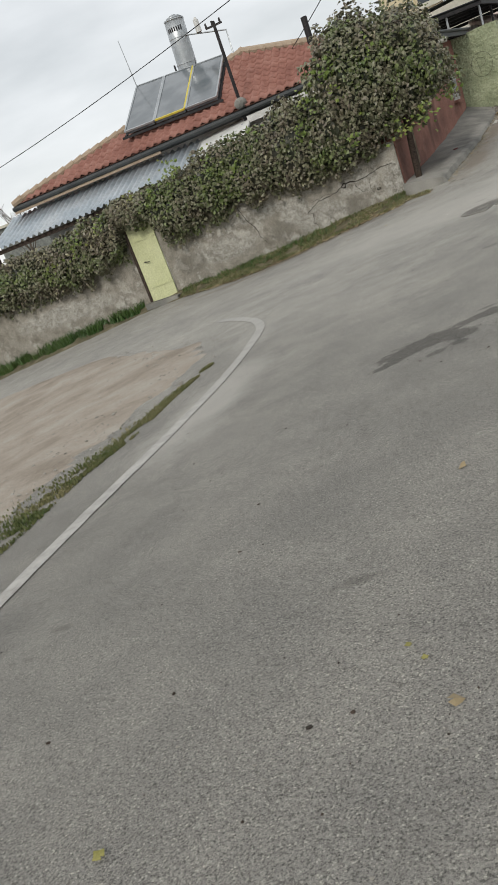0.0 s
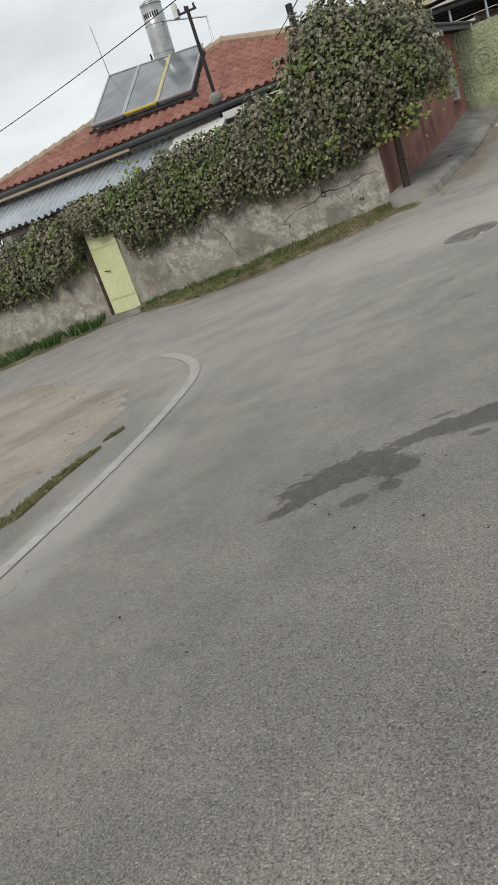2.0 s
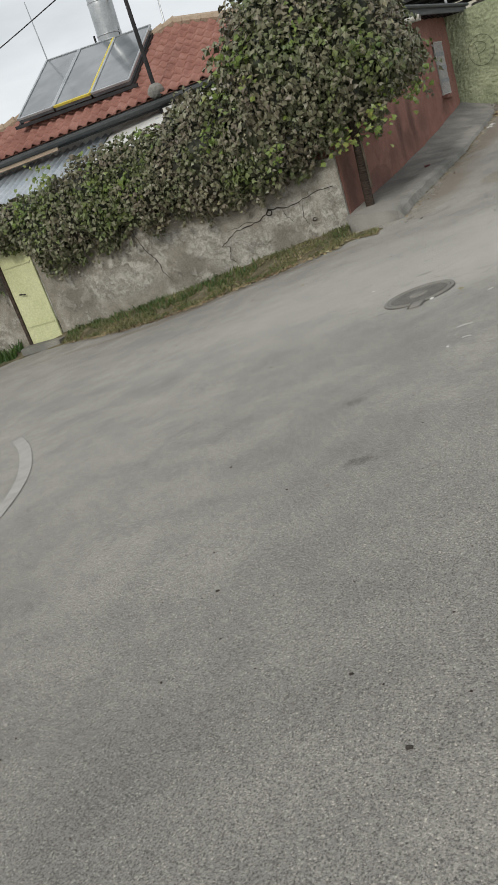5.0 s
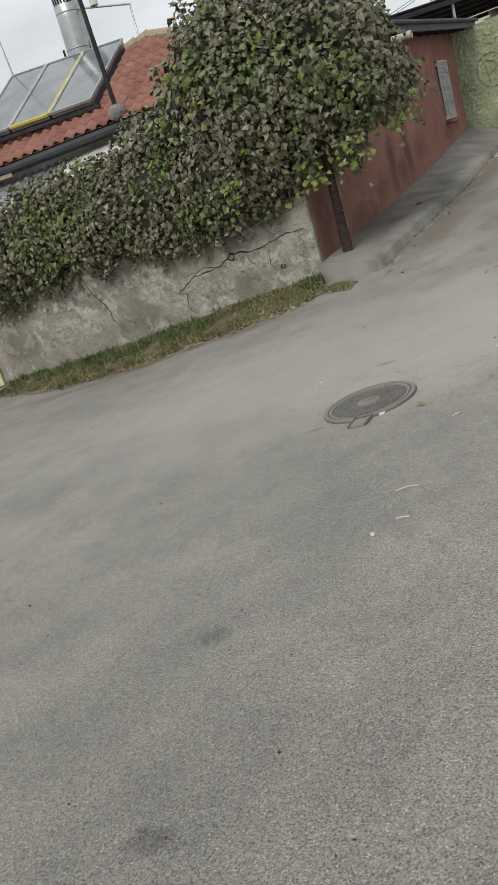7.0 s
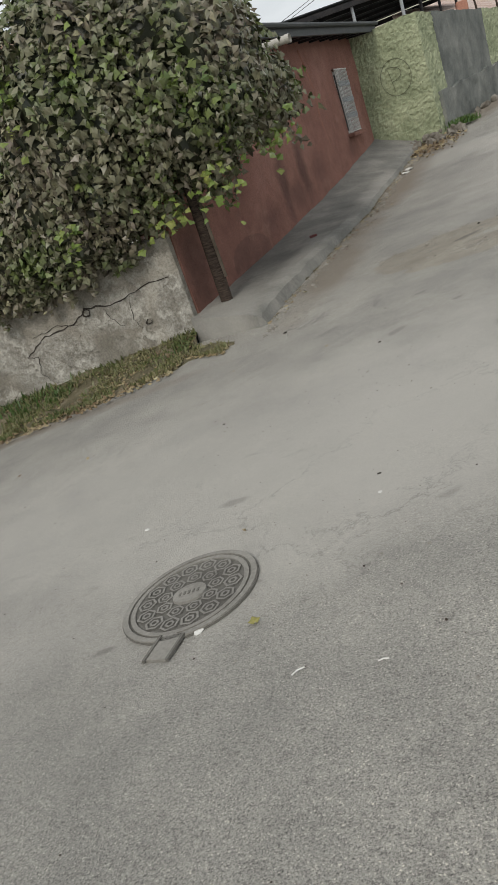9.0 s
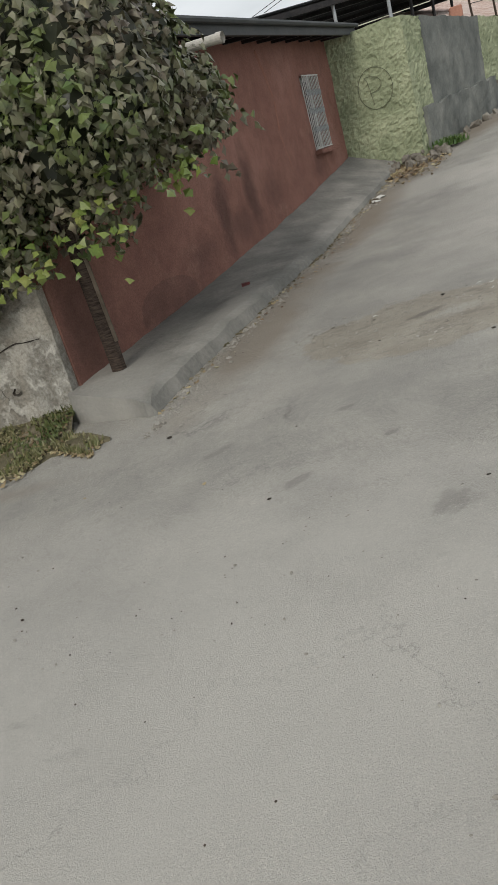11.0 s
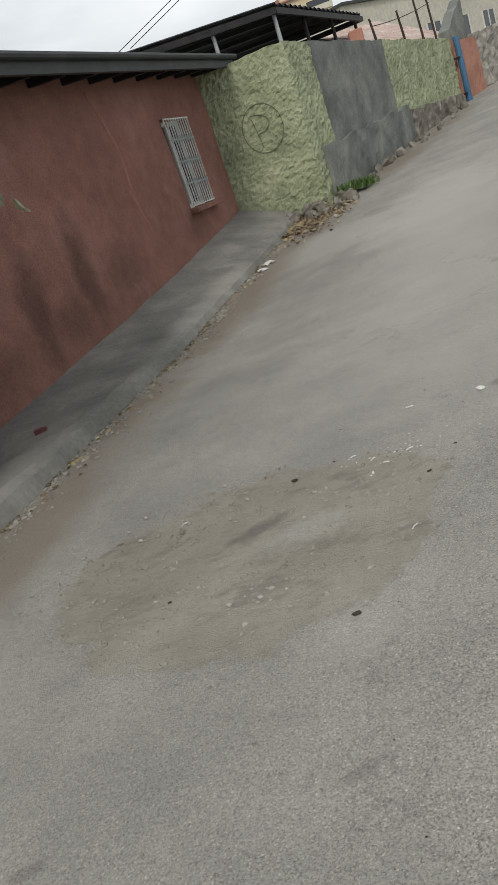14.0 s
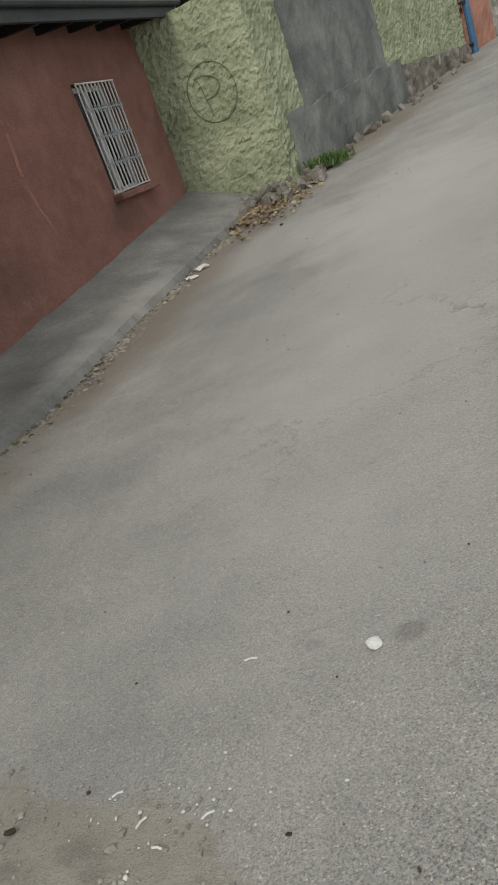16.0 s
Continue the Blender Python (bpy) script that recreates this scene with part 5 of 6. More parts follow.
TOP = ((0.2, 2.9), (0.9, 2.75), (1.6, 2.55), (2.6, 2.42), (3.6, 2.28), (4.6, 2.12), (5.4, 2.12), (6.2, 2.05), (7.2, 1.78), (8.5, 1.70), (11, 1.65), (14, 1.6))
LOW = ((0.2, 1.15), (1.0, 1.00), (1.8, 0.92), (2.6, 1.08), (3.4, 1.0), (4.2, 0.95), (5.2, 0.82), (5.45, 1.42), (6.15, 1.42), (6.3, 0.85), (7.5, 0.60), (9, 0.62), (14, 0.6))
CROWN = (((1.28, 16.62, 2.45), (0.86, 0.72, 1.16)), ((2.12, 17.0, 2.45), (0.86, 0.90, 0.98)), ((2.50, 17.75, 2.58), (0.52, 0.62, 0.72)), ((2.70, 18.35, 2.22), (0.48, 0.66, 0.46)), ((0.85, 16.6, 1.75), (0.75, 0.45, 0.70)))


def hedge_points(n, rng, shell):
    s = rng.uniform(0.25, 14.0, n)
    a = rng.uniform(-0.30, 1.0, n) * math.pi
    top, low = np.interp(s, *zip(*TOP)), np.interp(s, *zip(*LOW))
    lump = np.array([noise.noise((u * 1.6, v * 1.1, 0)) + 0.6 * noise.noise((u * 4.2, v * 2, 5)) for u, v in zip(s, a)])
    low = low + np.array([0.16 * noise.noise((u * 2.2, 3, 3)) + 0.12 * noise.noise((u * 6, 3, 3)) for u in s])
    top = top + np.array([0.22 * noise.noise((u * 1.9, 8, 3)) for u in s])
    r = rng.uniform(*shell, n) * (0.98 + 0.27 * lump)
    mid, rz = (top + low) / 2, (top - low) / 2
    ca, sa = np.cos(a), np.sin(a)
    d = 0.06 + 0.44 * r * sa
    z = mid + rz * r * ca
    keep = (d > -0.30) & ((d > 0.04) | (z > 1.15)) & (rng.random(n) < np.clip(1.25 - 0.25 * (a < 0), 0, 1))
    pos = np.array([W0.x, W0.y, 0]) + s[:, None] * np.array(WU) + d[:, None] * np.array(WN)
    pos[:, 2] = z
    nr = sa[:, None] * np.array(WN) * 0.9 + ca[:, None] * np.array([0, 0, 0.55])
    return pos[keep], nr[keep]


def crown_points(n, rng, shell):
    out_p, out_n = [], []
    for (c, r), share in zip(CROWN, (0.37, 0.30, 0.12, 0.10, 0.11)):
        m = int(n * share)
        v = rng.normal(0, 1, (m, 3))
        v /= np.linalg.norm(v, axis=1)[:, None]
        lump = np.array([noise.noise((q[0] * 2.4 + c[0], q[1] * 2.4, q[2] * 2.4)) + 0.5 * noise.noise((q[0] * 6, q[1] * 6, q[2] * 6)) for q in v])
        rad = rng.uniform(*shell, m) * (0.98 + 0.24 * lump)
        out_p.append(np.array(c) + v * np.array(r) * rad[:, None])
        out_n.append(v)
    p, nr = np.concatenate(out_p), np.concatenate(out_n)
    inner = np.zeros(len(p), bool)
    for c, r in CROWN:
        inner |= (((p - np.array(c)) / np.array(r)) ** 2).sum(1) < 0.5
    behind = (p @ np.array([0.964, -0.265, 0]) - (np.array(P0) @ np.array([0.964, -0.265, 0])) < 0.03) & (p[:, 1] > 16.9) & (p[:, 2] < 1.95)
    keep = ~inner & ~behind
    return p[keep], nr[keep]


rng = np.random.default_rng(5)
vine = empty("climbing_vine", "dense climbing vine, dark green and purple leaves, over the wall", "vine")
# woody stems, and added solid cores coloured dark as the shade between leaves
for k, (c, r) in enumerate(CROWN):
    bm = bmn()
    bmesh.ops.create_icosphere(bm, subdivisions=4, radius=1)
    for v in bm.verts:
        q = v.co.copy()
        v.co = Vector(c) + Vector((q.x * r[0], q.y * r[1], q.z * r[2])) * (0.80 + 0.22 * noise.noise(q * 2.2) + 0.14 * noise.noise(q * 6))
    part("inner_mass", bm, M_IVY_SHADE, vine)
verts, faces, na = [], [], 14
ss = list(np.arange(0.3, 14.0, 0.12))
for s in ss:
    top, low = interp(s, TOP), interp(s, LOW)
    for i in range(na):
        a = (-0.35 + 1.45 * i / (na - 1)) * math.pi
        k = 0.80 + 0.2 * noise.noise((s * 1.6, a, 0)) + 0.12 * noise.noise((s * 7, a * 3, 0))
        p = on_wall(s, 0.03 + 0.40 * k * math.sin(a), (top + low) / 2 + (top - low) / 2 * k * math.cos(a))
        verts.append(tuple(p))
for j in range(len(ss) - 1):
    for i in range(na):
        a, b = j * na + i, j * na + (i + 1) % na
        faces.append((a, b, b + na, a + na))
from_lists("inner_mass", verts, faces, M_IVY_SHADE, vine)
for k in range(16):
    bm = bmn()
    s = 0.4 + k * 0.85 + 0.3 * hashed(k, 3)
    p = [on_wall(s + 0.1 * math.sin(j * 1.3 + k), -0.34, -0.2 + j * 0.4) for j in range(5)] + [on_wall(s, -0.05, interp(s, TOP) - 0.25)]
    tube(bm, p, 0.025, 0.012, 6)
    part("stem", bm, M_BARK, vine)
p_, n_ = hedge_points(21000, rng, (0.74, 1.10))
leaf_mesh("hedge_leaves", p_, n_, rng, M_IVY, vine, (0.05, 0.115))
p_, n_ = crown_points(21000, rng, (0.74, 1.11))
leaf_mesh("crown_leaves", p_, n_, rng, M_IVY, vine, (0.05, 0.115))
# trailing shoots at the rim of the crown
p_, n_ = [], []
for k in range(90):
    a = rng.uniform(0, 2 * math.pi)
    c, r = CROWN[int(rng.integers(0, 4))]
    v = np.array([math.cos(a), math.sin(a), rng.uniform(-0.9, 0.5)])
    v /= np.linalg.norm(v)
    base = np.array(c) + v * np.array(r) * 1.02
    if base[1] > 17.0 and base[0] < 2.0:
        continue
    for j in range(int(rng.integers(4, 9))):
        p_.append(base + v * 0.035 * j + np.array([rng.normal(0, 0.03), rng.normal(0, 0.03), -0.03 * j]))
        n_.append(v)
for k in range(110):
    s = rng.uniform(0.6, 12)
    if 5.3 < s < 6.3:
        continue
    for j in range(int(rng.integers(3, 8))):
        q = on_wall(s + rng.normal(0, 0.03), rng.uniform(0.06, 0.25), interp(s, LOW) + 0.08 - 0.045 * j)
        p_.append(np.array(q))
        n_.append(np.array(WN))
leaf_mesh("trailing_leaves", np.array(p_), np.array(n_), rng, M_IVY, vine, (0.06, 0.11))
M_YOUNG = leaf_material("young_leaf", ((0.0, (0.10, 0.16, 0.035)), (0.5, (0.15, 0.21, 0.045)), (1.0, (0.24, 0.26, 0.07))))
p_, n_ = [], []
for c in ((2.55, 16.55, 1.72), (2.35, 16.35, 1.45), (0.75, 16.05, 2.75), (0.85, 16.0, 2.45), (2.9, 17.0, 1.75), (1.9, 16.1, 1.35), (-0.9, 16.55, 2.35), (-2.0, 16.7, 2.2), (-3.4, 16.8, 1.9), (-6.3, 17.1, 1.2), (1.0, 16.0, 1.5), (-3.9, 17.0, 2.05), (0.1, 16.4, 1.9), (-1.5, 16.6, 1.7), (-2.8, 16.75, 2.25), (1.6, 16.0, 2.9), (2.2, 16.3, 2.3), (0.3, 16.3, 2.5), (-4.9, 16.9, 1.75), (-5.6, 17.0, 1.5)):
    m = int(rng.integers(14, 40))
    p_ += list(np.array(c) + rng.normal(0, 1, (m, 3)) * np.array([0.13, 0.07, 0.13]))
    n_ += [np.array([0, -0.8, 0.5])] * m
leaf_mesh("young_leaves", np.array(p_), np.array(n_), rng, M_YOUNG, vine, (0.06, 0.11))

# timber post under the vine
post = empty("timber_post", "weathered dark timber post propping the vine", "post")
bm = bmn()
tube(bm, [(1.95, 17.0, 0.28), (1.96, 16.95, 0.8), (1.985, 16.86, 1.3), (2.01, 16.76, 2.0)], 0.068, 0.06, 9)
for v in bm.verts:
    v.co += Vector((noise.noise(v.co * 9), noise.noise(v.co * 9 + Vector((5, 0, 0))), 0)) * 0.014
part("shaft", bm, M_BARK, post)
bm = bmn()
prism(bm, (2.04, 16.90, 0.6), (2.05, 16.80, 1.5), 0.03, 0.012, (0, 1, 0))
part("split_bark", bm, M_TWIG, post)

# water spout through the vine
spout = empty("water_spout", "grey plastic spout pipe jutting from the house", "pipe")
bm = bmn()
tube(bm, [(2.35, 18.95, 2.74), (2.75, 18.83, 2.70), (3.24, 18.68, 2.67)], 0.044, 0.044, 14, False)
tube(bm, [(2.35, 18.95, 2.74), (2.75, 18.83, 2.70), (3.24, 18.68, 2.67)], 0.037, 0.037, 14, False)
part("pipe", bm, M_PVC, spout)
bm = bmn()
tube(bm, [(3.19, 18.695, 2.674), (3.245, 18.678, 2.669)], 0.049, 0.049, 14, False)
part("rim", bm, M_PVC, spout)

# ---- manhole ----
MC = Vector((2.505, 11.875, 0))
MC.z = gz(MC.x, MC.y) + 0.013
mh = empty("manhole_cover", "round cast-iron manhole cover with hexagon relief in the road", "manhole", at=MC)
mh.scale = (0.95, 0.95, 1)
mh.rotation_euler = (math.atan((gz(2.5, 12.2) - gz(2.5, 11.6)) / 0.6), -math.atan((gz(2.8, 11.9) - gz(2.2, 11.9)) / 0.6), 0)


def ring_mesh(r0, r1, z0, z1, n=48):
    bm = bmn()
    loops = [[bm.verts.new((r * math.cos(2 * math.pi * k / n), r * math.sin(2 * math.pi * k / n), z)) for k in range(n)] for r, z in ((r0, z0), (r0, z1), (r1, z1), (r1, z0))]
    for a, b in zip(loops, loops[1:]):
        for k in range(n):
            bm.faces.new((a[k], a[(k + 1) % n], b[(k + 1) % n], b[k]))
    bmesh.ops.recalc_face_normals(bm, faces=bm.faces[:])
    return bm


part("frame", ring_mesh(0.300, 0.326, -0.05, 0.003), M_IRON_RIB, mh)
part("joint", ring_mesh(0.326, 0.331, -0.05, -0.004), M_IRON, mh, "dark open joint round the frame")
part("inner_ring", ring_mesh(0.266, 0.288, -0.05, 0.002), M_IRON_RIB, mh)
bm = bmn()
bmesh.ops.create_cone(bm, cap_ends=True, segments=48, radius1=0.31, radius2=0.31, depth=0.03, matrix=Matrix.Translation((0, 0, -0.020)))
lid = part("lid", bm, M_IRON, mh)
for count, rad, size, turn in ((9, 0.128, 0.042, 0.2), (14, 0.213, 0.048, 0.0)):
    for k in range(count):
        a = 2 * math.pi * k / count + turn
        c = Vector((rad * math.cos(a), rad * math.sin(a), 0))
        bm = bmn()
        for scale in (1.0, 0.5):
            lo_, hi_ = [], []
            for q in range(6):
                b_ = a + math.pi * q / 3
                for store, f in ((lo_, scale), (hi_, scale - 0.24)):
                    store.append(bm.verts.new(c + Vector((math.cos(b_), math.sin(b_), 0)) * size * f + Vector((0, 0, 0.003))))
            for q in range(6):
                bm.faces.new((lo_[q], lo_[(q + 1) % 6], hi_[(q + 1) % 6], hi_[q]))
        part("hexagon", bm, M_IRON_RIB, lid)
bm = bmn()
bmesh.ops.create_cone(bm, cap_ends=True, segments=32, radius1=0.085, radius2=0.082, depth=0.012, matrix=Matrix.Diagonal((1.0, 0.85, 1, 1)))
plate = part("name_plate", bm, M_IRON_RIB, lid)
bm = bmn()
for k in range(5):
    prism(bm, (-0.045 + k * 0.022, -0.012, 0.007), (-0.045 + k * 0.022, 0.014, 0.007), 0.010, 0.003)
part("lettering", bm, M_IRON, lid)
bm = bmn()
prism(bm, (-0.01, -0.29, -0.003), (-0.05, -0.44, -0.003), 0.10, 0.012)
part("hinge_tab", bm, M_IRON_RIB, mh)
for dx in (-0.07, 0.07):
    bm = bmn()
    prism(bm, (-0.01 + dx * 0.8, -0.30 - dx * 0.2, 0.003), (-0.05 + dx * 0.8, -0.45 - dx * 0.2, 0.003), 0.012, 0.012)
    part("hinge_rib", bm, M_IRON, mh)

# ---- grass, stones, litter ----


def blades(name, pts, rng, height, material, label, width=0.009):
    verts, faces = [], []
    for x, y, z in pts:
        a, h = rng.uniform(0, 6.28), rng.uniform(*height)
        lean_x, lean_y = rng.normal(0, 0.35) * h, rng.normal(0, 0.35) * h
        w = width * rng.uniform(0.6, 1.3)
        dx, dy = math.cos(a) * w, math.sin(a) * w
        k = len(verts)
        verts += [(x - dx, y - dy, z - 0.01), (x + dx, y + dy, z - 0.01), (x + lean_x * 0.45 + dx * 0.7, y + lean_y * 0.45 + dy * 0.7, z + h * 0.6), (x + lean_x * 0.45 - dx * 0.7, y + lean_y * 0.45 - dy * 0.7, z + h * 0.6), (x + lean_x, y + lean_y, z + h)]
        faces += [(k, k + 1, k + 2, k + 3), (k + 3, k + 2, k + 4)]
    return tagged(from_lists(name, verts, faces, material), label, "grass", kind="stuff")


def verge_points(n, rng, s0, s1, d_lo=0.0, d_hi=0.95, thick=0.42):
    out = []
    while len(out) < n:
        s, q = rng.uniform(s0, s1), rng.uniform(d_lo, d_hi)
        if 5.3 < s < 6.5 and q > 0.2:
            continue
        if noise.noise((s * 2.6, q * 2.5, 3)) * 1.5 + rng.uniform(-0.35, 0.35) < -0.1 + thick * (q - 0.4):
            continue
        w = interp(max(s, 0), VERGE)
        if s < 0:
            near = 0.32 + 0.62 * abs(s)
            p = on_wall(s, near + 0.28 * q, 0)
            out.append((p.x, p.y, gz(p.x, p.y) + 0.01))
            continue
        p = on_wall(s, w * q, 0)
        out.append((p.x, p.y, gz(p.x, p.y) + 0.02 + 0.10 * (1 - q) ** 2))
    return out


rng = np.random.default_rng(9)
blades("verge_grass", verge_points(4600, rng, -0.5, 5.3, 0.0, 0.95, 0.1), rng, (0.015, 0.07), M_GRASS, "short dry and green grass along the wall foot")
blades("tall_grass", verge_points(3200, rng, 6.4, 13.5, 0, 0.6), rng, (0.06, 0.24), M_GREENGRASS, "taller bright green grass at the wall foot", 0.012)
blades("wall_foot_grass", verge_points(900, rng, 1.5, 5.3, 0, 0.45), rng, (0.03, 0.11), M_GREENGRASS, "green tufts along the damp wall foot")
pts = []
while len(pts) < 6500:
    y = rng.uniform(3.2, 8.2)
    w = interp(y, ((3.2, 0.30), (5.0, 0.26), (6.0, 0.14), (7, 0.08), (8.2, 0.03)))
    x = interp(y, ISLAND) - abs(rng.normal(0, w)) + 0.06
    if noise.noise((x * 4, y * 3, 8)) > -0.28:
        pts.append((x, y, gz(x, y) + 0.012))
blades("island_grass", pts, rng, (0.005, 0.016), M_GRASS, "low mossy grass along the dirt island edge", 0.008)


def pebbles(name, pts, rng, size, material, label, category="stones"):
    verts, faces = [], []
    for x, y, z in pts:
        r = rng.uniform(*size) * (1 if rng.random() < 0.85 else 1.8)
        k = len(verts)
        a0 = rng.uniform(0, 6.28)
        ex = rng.uniform(0.6, 1.5)
        for h, f in ((0.0, 1.0), (0.55, 0.8)):
            for q in range(5):
                a = a0 + 2 * math.pi * q / 5
                rr = r * f * rng.uniform(0.75, 1.2)
                verts.append((x + rr * math.cos(a) * ex, y + rr * math.sin(a), z + h * r))
        verts.append((x, y, z + 0.8 * r))
        for q in range(5):
            b_ = (q + 1) % 5
            faces += [(k + q, k + b_, k + 5 + b_, k + 5 + q), (k + 5 + q, k + 5 + b_, k + 10)]
    return tagged(from_lists(name, verts, faces, material), label, category, kind="stuff")


def scatter(n, rng, x0, x1, y0, y1, lift=0.0):
    out = []
    while len(out) < n:
        x, y = rng.uniform(x0, x1), rng.uniform(y0, y1)
        if x > 1.66 + (y - 16.0) * 0.272 + 0.75 or y < 15.0:
            out.append((x, y, gz(x, y) + lift))
    return out


def kerb_points(n, rng, y0, y1, spread):
    out = []
    for _ in range(n):
        y = rng.uniform(y0, y1)
        x = interp(y, KERB) + abs(rng.normal(0, spread))
        out.append((x, y, gz(x, y)))
    return out


pebbles("road_grit", scatter(5200, rng, -1, 8.5, 1.5, 26), rng, (0.0015, 0.0048), M_STONE, "loose pale grit strewn over the asphalt")
pebbles("dark_grit", scatter(2400, rng, -1, 8.5, 1.5, 26), rng, (0.0014, 0.0042), M_BARK, "dark bits of dirt strewn over the asphalt")
pebbles("kerb_dirt", [(x - 0.02, y, z) for x, y, z in kerb_points(420, rng, 16.2, 25.5, 0.04)], rng, (0.004, 0.012), M_SOIL, "dark earth packed along the kerb foot", "dirt")
pebbles("kerb_gravel", kerb_points(1500, rng, 15.8, 25.5, 0.10), rng, (0.004, 0.012), M_STONE, "gravel and dirt gathered along the kerb foot")
pebbles("island_gravel", [(x, y, gz(x, y) + 0.015) for x, y in zip(rng.uniform(-6, -0.7, 2200), rng.uniform(3, 12.5, 2200)) if x < interp(y, ISLAND) - 0.05], rng, (0.004, 0.013), M_STONE, "small stones on the packed dirt")
pebbles("patch_gravel", [(4.3 + 0.95 * math.cos(a) * r, 16.6 + 0.6 * math.sin(a) * r, gz(4.3 + 0.95 * math.cos(a) * r, 16.6 + 0.6 * math.sin(a) * r)) for a, r in zip(rng.uniform(0, 6.28, 1100), rng.uniform(0.1, 1.1, 1100) ** 0.6)], rng, (0.002, 0.007), M_STONE, "grit round the earthy road patch")

pebbles("white_chips", [(x, y, gz(x, y) + 0.002) for x, y in zip(rng.normal(5.0, 0.16, 34), rng.normal(16.96, 0.07, 34))], rng, (0.002, 0.005), M_PAPER, "pale chips gathered at the edge of the road patch", "litter")


def litter_leaves(name, pts, rng, size, label, material=None):
    pos = np.array(pts) + np.array([0, 0, 0.012])
    nr = np.tile(np.array([0, 0, 1.0]), (len(pos), 1)) + rng.normal(0, 0.25, (len(pos), 3))
    ob = leaf_mesh(name, pos, nr * 3, rng, material or M_DRYLEAF, None, size)
    return tagged(ob, label, "leaves", kind="stuff")


litter_leaves("fallen_leaves", verge_points(2600, rng, -0.5, 5.2, 0.1, 1.1, -0.6) + kerb_points(140, rng, 16.2, 25, 0.10) + scatter(16, rng, 0, 8, 2, 22), rng, (0.02, 0.055), "dry fallen leaves along wall and kerb")
litter_leaves("verge_weeds", [(x, y, z + 0.01) for x, y, z in verge_points(2600, rng, -0.4, 5.3, 0.0, 0.92, 0.0)], rng, (0.02, 0.055), "small broad-leaved weeds along the wall foot", M_GRASS)
rub = [(rng.normal(4.9, 0.26), rng.normal(24.55, 0.5), 0) for _ in range(520)]
litter_leaves("leaf_drift", [(x, y, gz(x, y) + 0.03) for x, y, _ in rub], rng, (0.04, 0.09), "drift of brown leaves among rubble")


def stone(size, seed):
    bm = bmn()
    bmesh.ops.create_icosphere(bm, subdivisions=1, radius=size)
    for v in bm.verts:
        q = v.co * (6 / size * 0.1) + Vector((seed, seed * 2, 0))
        v.co *= 0.8 + 0.55 * noise.noise(q)
        v.co.z *= 0.7
    return bm


rocks = []
for k in range(5):
    rocks.append(link("rubble_stone", stone(0.11, k * 3.7), M_RUBBLE))
    tagged(rocks[-1], "broken pale stone lying at the wall foot", "stone", "rubble at the wall")
for k in range(75):
    if k < 48:
        x = 4.55 + 1.1 * hashed(k, 1)
        y = 25.25 - 0.75 * hashed(k, 2) * (1 - 0.5 * abs(x - 5))
    else:
        p = on_yard(0.2 + 7.8 * hashed(k, 5) ** 1.4, 0.22 + 0.35 * hashed(k, 6) ** 2, 0)
        x, y = p.x, p.y
    sc = 0.35 + 0.95 * hashed(k, 3) ** 2
    m = Matrix.LocRotScale((x, y, gz(x, y) + 0.03 + (0.16 * max(0, (y - 24.7)) if k < 48 else 0)), Euler((hashed(k, 7) * 6, hashed(k, 8) * 6, hashed(k, 9) * 6)), None)
    if k < 5:
        rocks[k].matrix_basis = m
    else:
        ob = copy_thing(rocks[k % 5], m)
        ob.scale = (sc, sc, sc)
p = on_yard(0.35, 0.35, 0)
blades("weed", [(p.x + rng.normal(0, 0.13), p.y + rng.normal(0, 0.12), gz(p.x, p.y) + 0.05) for _ in range(420)], rng, (0.04, 0.15), M_GREENGRASS, "green weed growing from rubble at the wall", 0.014)
for k, (x, y, ln, a) in enumerate(((2.30, 5.70, 0.13, -0.6), (4.86, 17.04, 0.04, 0.4), (4.94, 16.95, 0.045, 0.9), (4.99, 16.88, 0.035, -0.3), (5.10, 16.93, 0.045, 0.5), (4.06, 16.94, 0.05, 0.8), (2.79, 10.09, 0.08, 0.1), (2.80, 10.38, 0.15, 0.2), (5.17, 17.36, 0.05, 0.0), (3.05, 11.18, 0.07, 0.6), (3.33, 11.13, 0.05, 0.1), (5.02, 16.32, 0.05, 0.9))):
    bm = bmn()
    d = Vector((math.cos(a), math.sin(a), 0)) * ln / 2
    c = Vector((x, y, gz(x, y) + 0.01))
    d *= 0.7
    tube(bm, [c - d, c + Vector((-d.y, d.x, 0)) * 0.25, c + d], 0.0027, n=6)
    tagged(link("paper_scrap", bm, M_PAPER), "small white rolled scrap on the asphalt", "litter", "paper scraps")
for k, (x, y, r) in enumerate(((5.49, 17.30, 0.020), (2.61, 11.58, 0.022), (2.66, 10.01, 0.013), (2.06, 12.69, 0.012), (3.36, 12.27, 0.010), (2.48, 6.17, 0.008), (4.38, 22.75, 0.06), (4.30, 22.5, 0.05))):
    bm = bmn()
    bmesh.ops.create_icosphere(bm, subdivisions=2, radius=r)
    for v in bm.verts:
        v.co = v.co * (1 + 0.95 * noise.noise(v.co * 40 + Vector((k, 0, 0))))
        v.co.z *= 0.35
        v.co += Vector((x, y, gz(x, y) + r * 0.25))
    tagged(link("crumpled_paper", bm, M_PAPER), "crumpled pale paper lying on the street", "litter", "crumpled papers")
carton = empty("crushed_packet", "crushed red packet on the pavement", "litter", at=(3.15, 19.45, 0))
bm = bmn()
prism(bm, (2.84, 18.52, 0.535), (2.92, 18.54, 0.535), 0.055, 0.024)
for v in bm.verts:
    v.co += Vector((0, 0, 0.012 * noise.noise(v.co * 40)))
bm2 = part("box", bm, M_RED, carton)
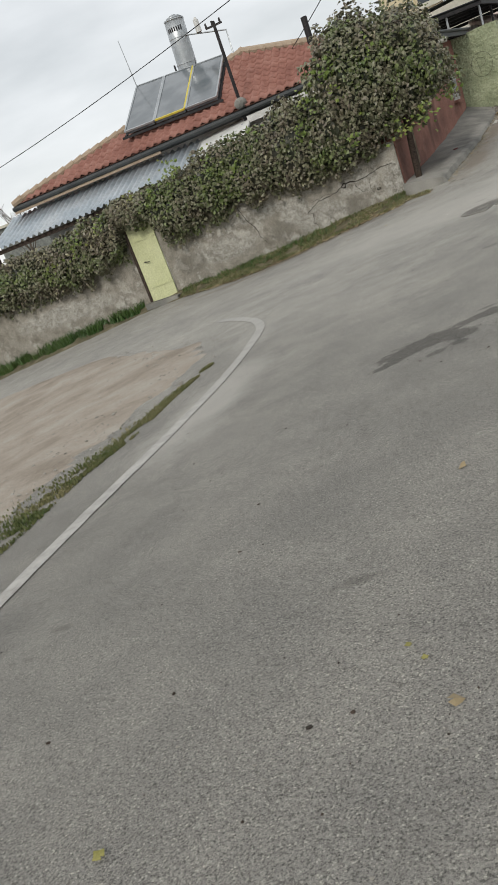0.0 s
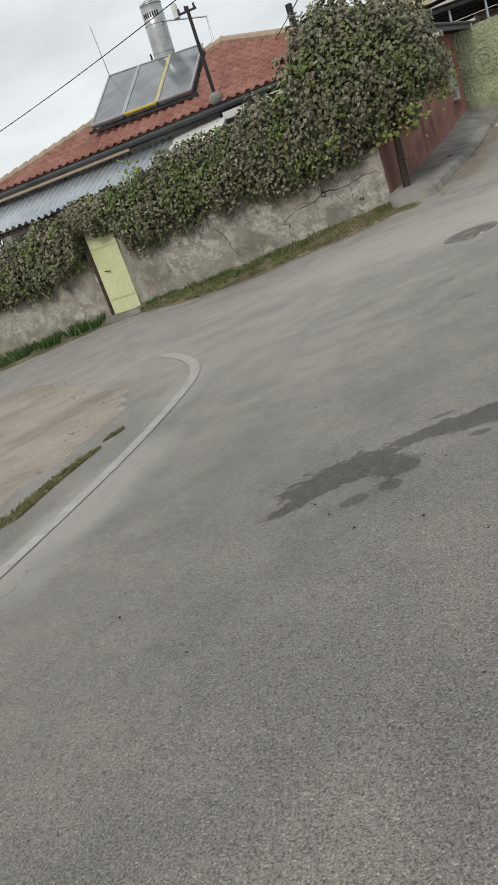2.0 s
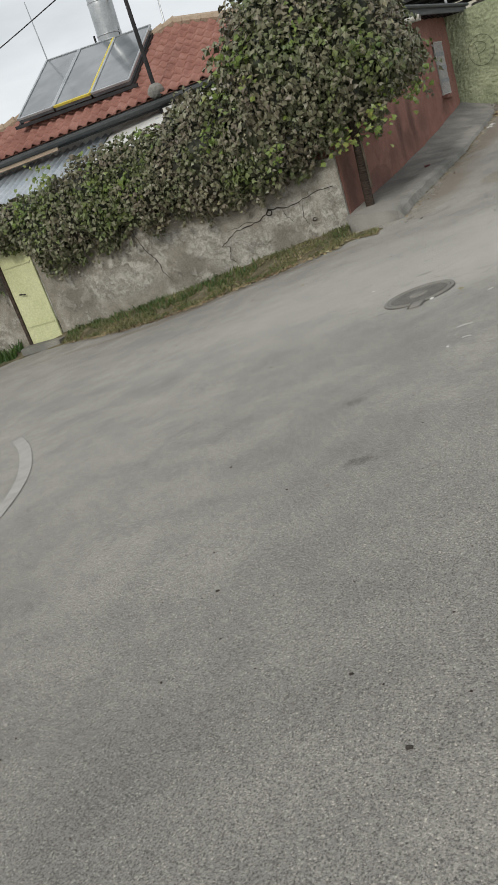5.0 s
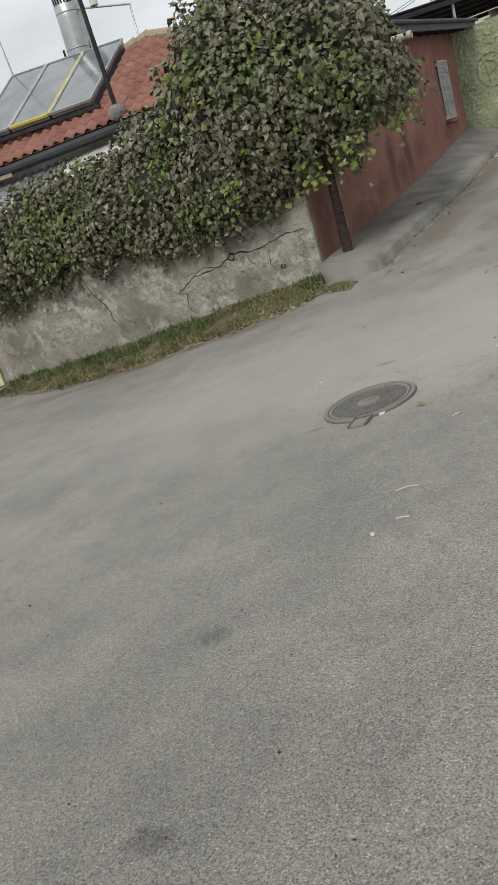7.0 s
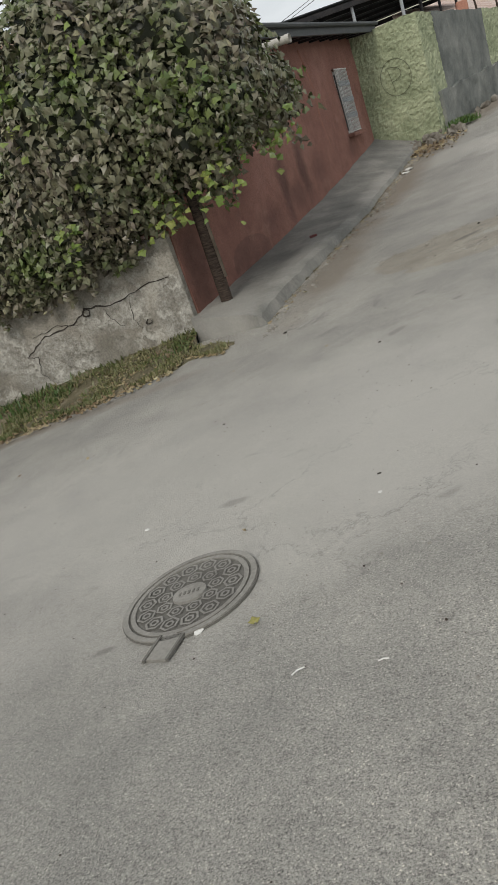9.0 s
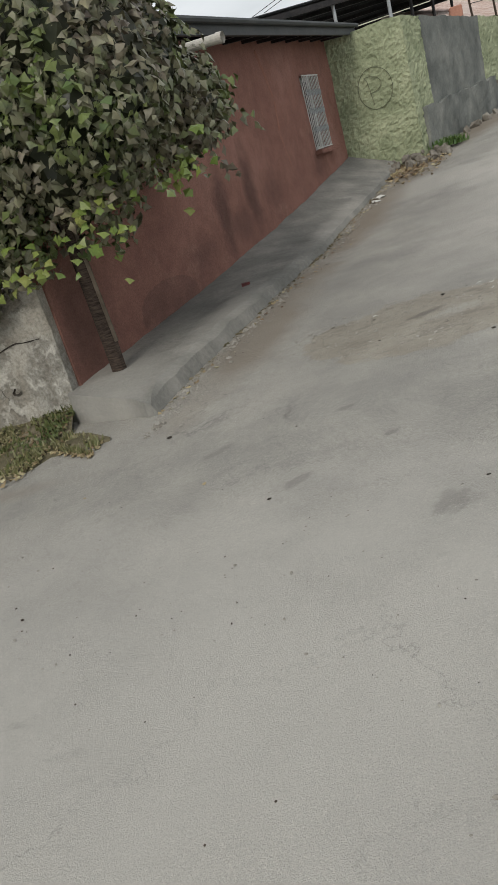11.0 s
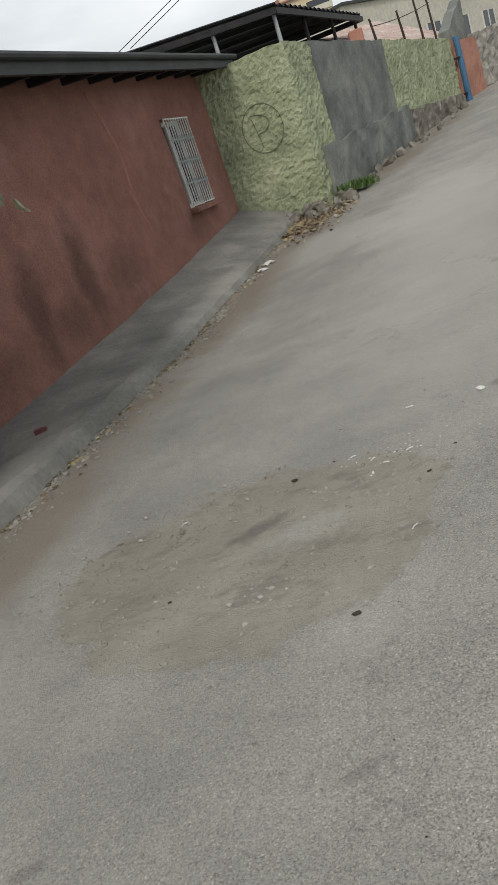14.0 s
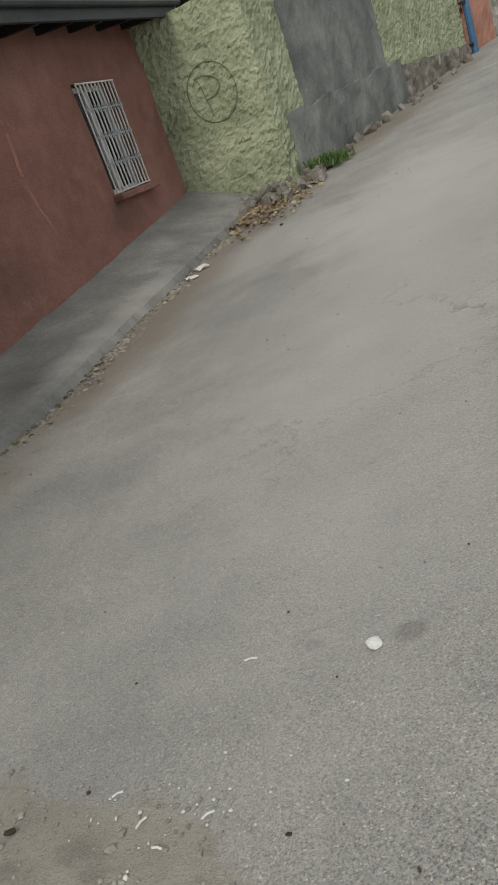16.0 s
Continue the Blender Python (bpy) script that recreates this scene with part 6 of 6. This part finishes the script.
carton.location = (0, 0, 0)

for k, (x, y, r) in enumerate(((0.92, 2.13, 0.011), (1.65, 7.65, 0.013), (2.41, 6.70, 0.014), (2.24, 7.01, 0.009), (3.36, 12.45, 0.014), (4.58, 17.01, 0.020), (5.14, 16.69, 0.014), (4.07, 16.36, 0.012), (4.77, 15.95, 0.018), (3.45, 14.45, 0.014), (4.43, 14.15, 0.012), (2.64, 15.67, 0.020), (2.44, 9.27, 0.009), (2.16, 9.62, 0.008))):
    bm = stone(r * 0.75, k * 1.9 + 0.4)
    for v in bm.verts:
        v.co = Vector((v.co.x * 1.5 + 0.4 * v.co.y, v.co.y * 0.8, v.co.z * 0.9)) + Vector((x, y, gz(x, y) + r * 0.25))
    tagged(link("clod", bm, M_CRACK), "small dark clod of earth on the asphalt", "clod", "clods on the road")


def dropped_leaf(x, y, size, turn, material, label):
    """One curled leaf lying on the street."""
    verts = []
    for vx, vy, vz in LEAF_V.tolist():
        c, q = math.cos(turn), math.sin(turn)
        px_, py_ = size * (vx * c - vy * q), size * (vx * q + vy * c)
        verts.append((x + px_, y + py_, gz(x, y) + 0.012 + size * (0.25 * vx * vx + 0.3 * vy * vy)))
    tagged(from_lists("fallen_leaf", verts, LEAF_F, material), label, "leaf", "single leaves on the road")


for x, y, size, turn in ((2.85, 11.53, 0.07, 0.4), (0.46, 1.85, 0.05, 1.0), (1.17, 2.35, 0.03, 2.0), (1.21, 2.28, 0.03, 0.2)):
    dropped_leaf(x, y, size * 0.8, turn, M_WILT, "yellow-green fallen leaf curled on the asphalt")
dropped_leaf(2.15, 5.04, 0.042, 2.4, M_DRYLEAF, "brown dry leaf curled on the asphalt")

# ---- roof tiles, last ----
bm = bmn()
cols, rows_ = 6, 1
grid = []
for i in range(cols + 1):
    u = i / cols
    h = 0.05 * math.sin(math.pi * min(1, u / 0.62)) if u < 0.62 else -0.008 * math.sin(math.pi * (u - 0.62) / 0.38)
    grid.append([bm.verts.new((0.222 * u, 0.0, h + 0.030)), bm.verts.new((0.222 * u, 0.31, h + 0.004)), bm.verts.new((0.222 * u, 0.0, h - 0.004))])
for a, b in zip(grid, grid[1:]):
    bm.faces.new((a[0], b[0], b[1], a[1]))
    bm.faces.new((a[2], b[2], b[0], a[0]))
tile_data = bpy.data.meshes.new("tile")
bm.to_mesh(tile_data)
bm.free()
tile_data.materials.append(M_TILE)
tile_data.shade_smooth()
slope_len = 2.72 * math.sqrt(1 + SLOPE ** 2)
ex = -WU
ey = (RB + Vector((0, 0, SLOPE))).normalized()
ez = ex.cross(ey)
nrow = int(slope_len / 0.27)
for r in range(nrow + 1):
    v = r * 0.27 / math.sqrt(1 + SLOPE ** 2)
    if v > 2.64:
        break
    edge = hip(v + 0.1) - 0.05
    for c in range(int((edge - 0.95) / 0.22)):
        s = 0.95 + (c + 1) * 0.22
        if s - 0.22 < 0.95 + max(0, v + 0.12 - 1.51) * 1.82:
            continue
        o = on_roof(s, v, 0.005 + 0.008 * hashed(r, c))
        ob = new("tile", tile_data)
        ob.parent = roof_base
        ob.matrix_basis = Matrix((( ex.x, ey.x, ez.x, o.x), (ex.y, ey.y, ez.y, o.y), (ex.z, ey.z, ez.z, o.z), (0, 0, 0, 1)))

# nearest leaves of the vine, each on its own
leaf_data = []
for k in range(4):
    d = bpy.data.meshes.new("leaf")
    fold = 0.6 + 0.5 * k
    d.from_pydata([(0.10 * x, 0.10 * y, 0.10 * z * fold) for x, y, z in LEAF_V.tolist()], [], LEAF_F)
    d.materials.append(M_IVY)
    leaf_data.append(d)
rng = np.random.default_rng(21)
p_, n_ = crown_points(2600, rng, (1.0, 1.08))
front = (n_[:, 1] < 0.1) & (p_[:, 2] < 3.2)
p_, n_ = p_[front][:280], n_[front][:280]
side, tip, nr, sz = leaf_frames(p_, n_, rng, 0.7, (0.8, 1.3))
for k in range(len(p_)):
    ob = new("leaf", leaf_data[k % 4])
    ob.parent = vine
    f = float(sz[k])
    ob.matrix_basis = Matrix([[side[k][i] * f, tip[k][i] * f, nr[k][i] * f, p_[k][i]] for i in range(3)] + [[0, 0, 0, 1]])
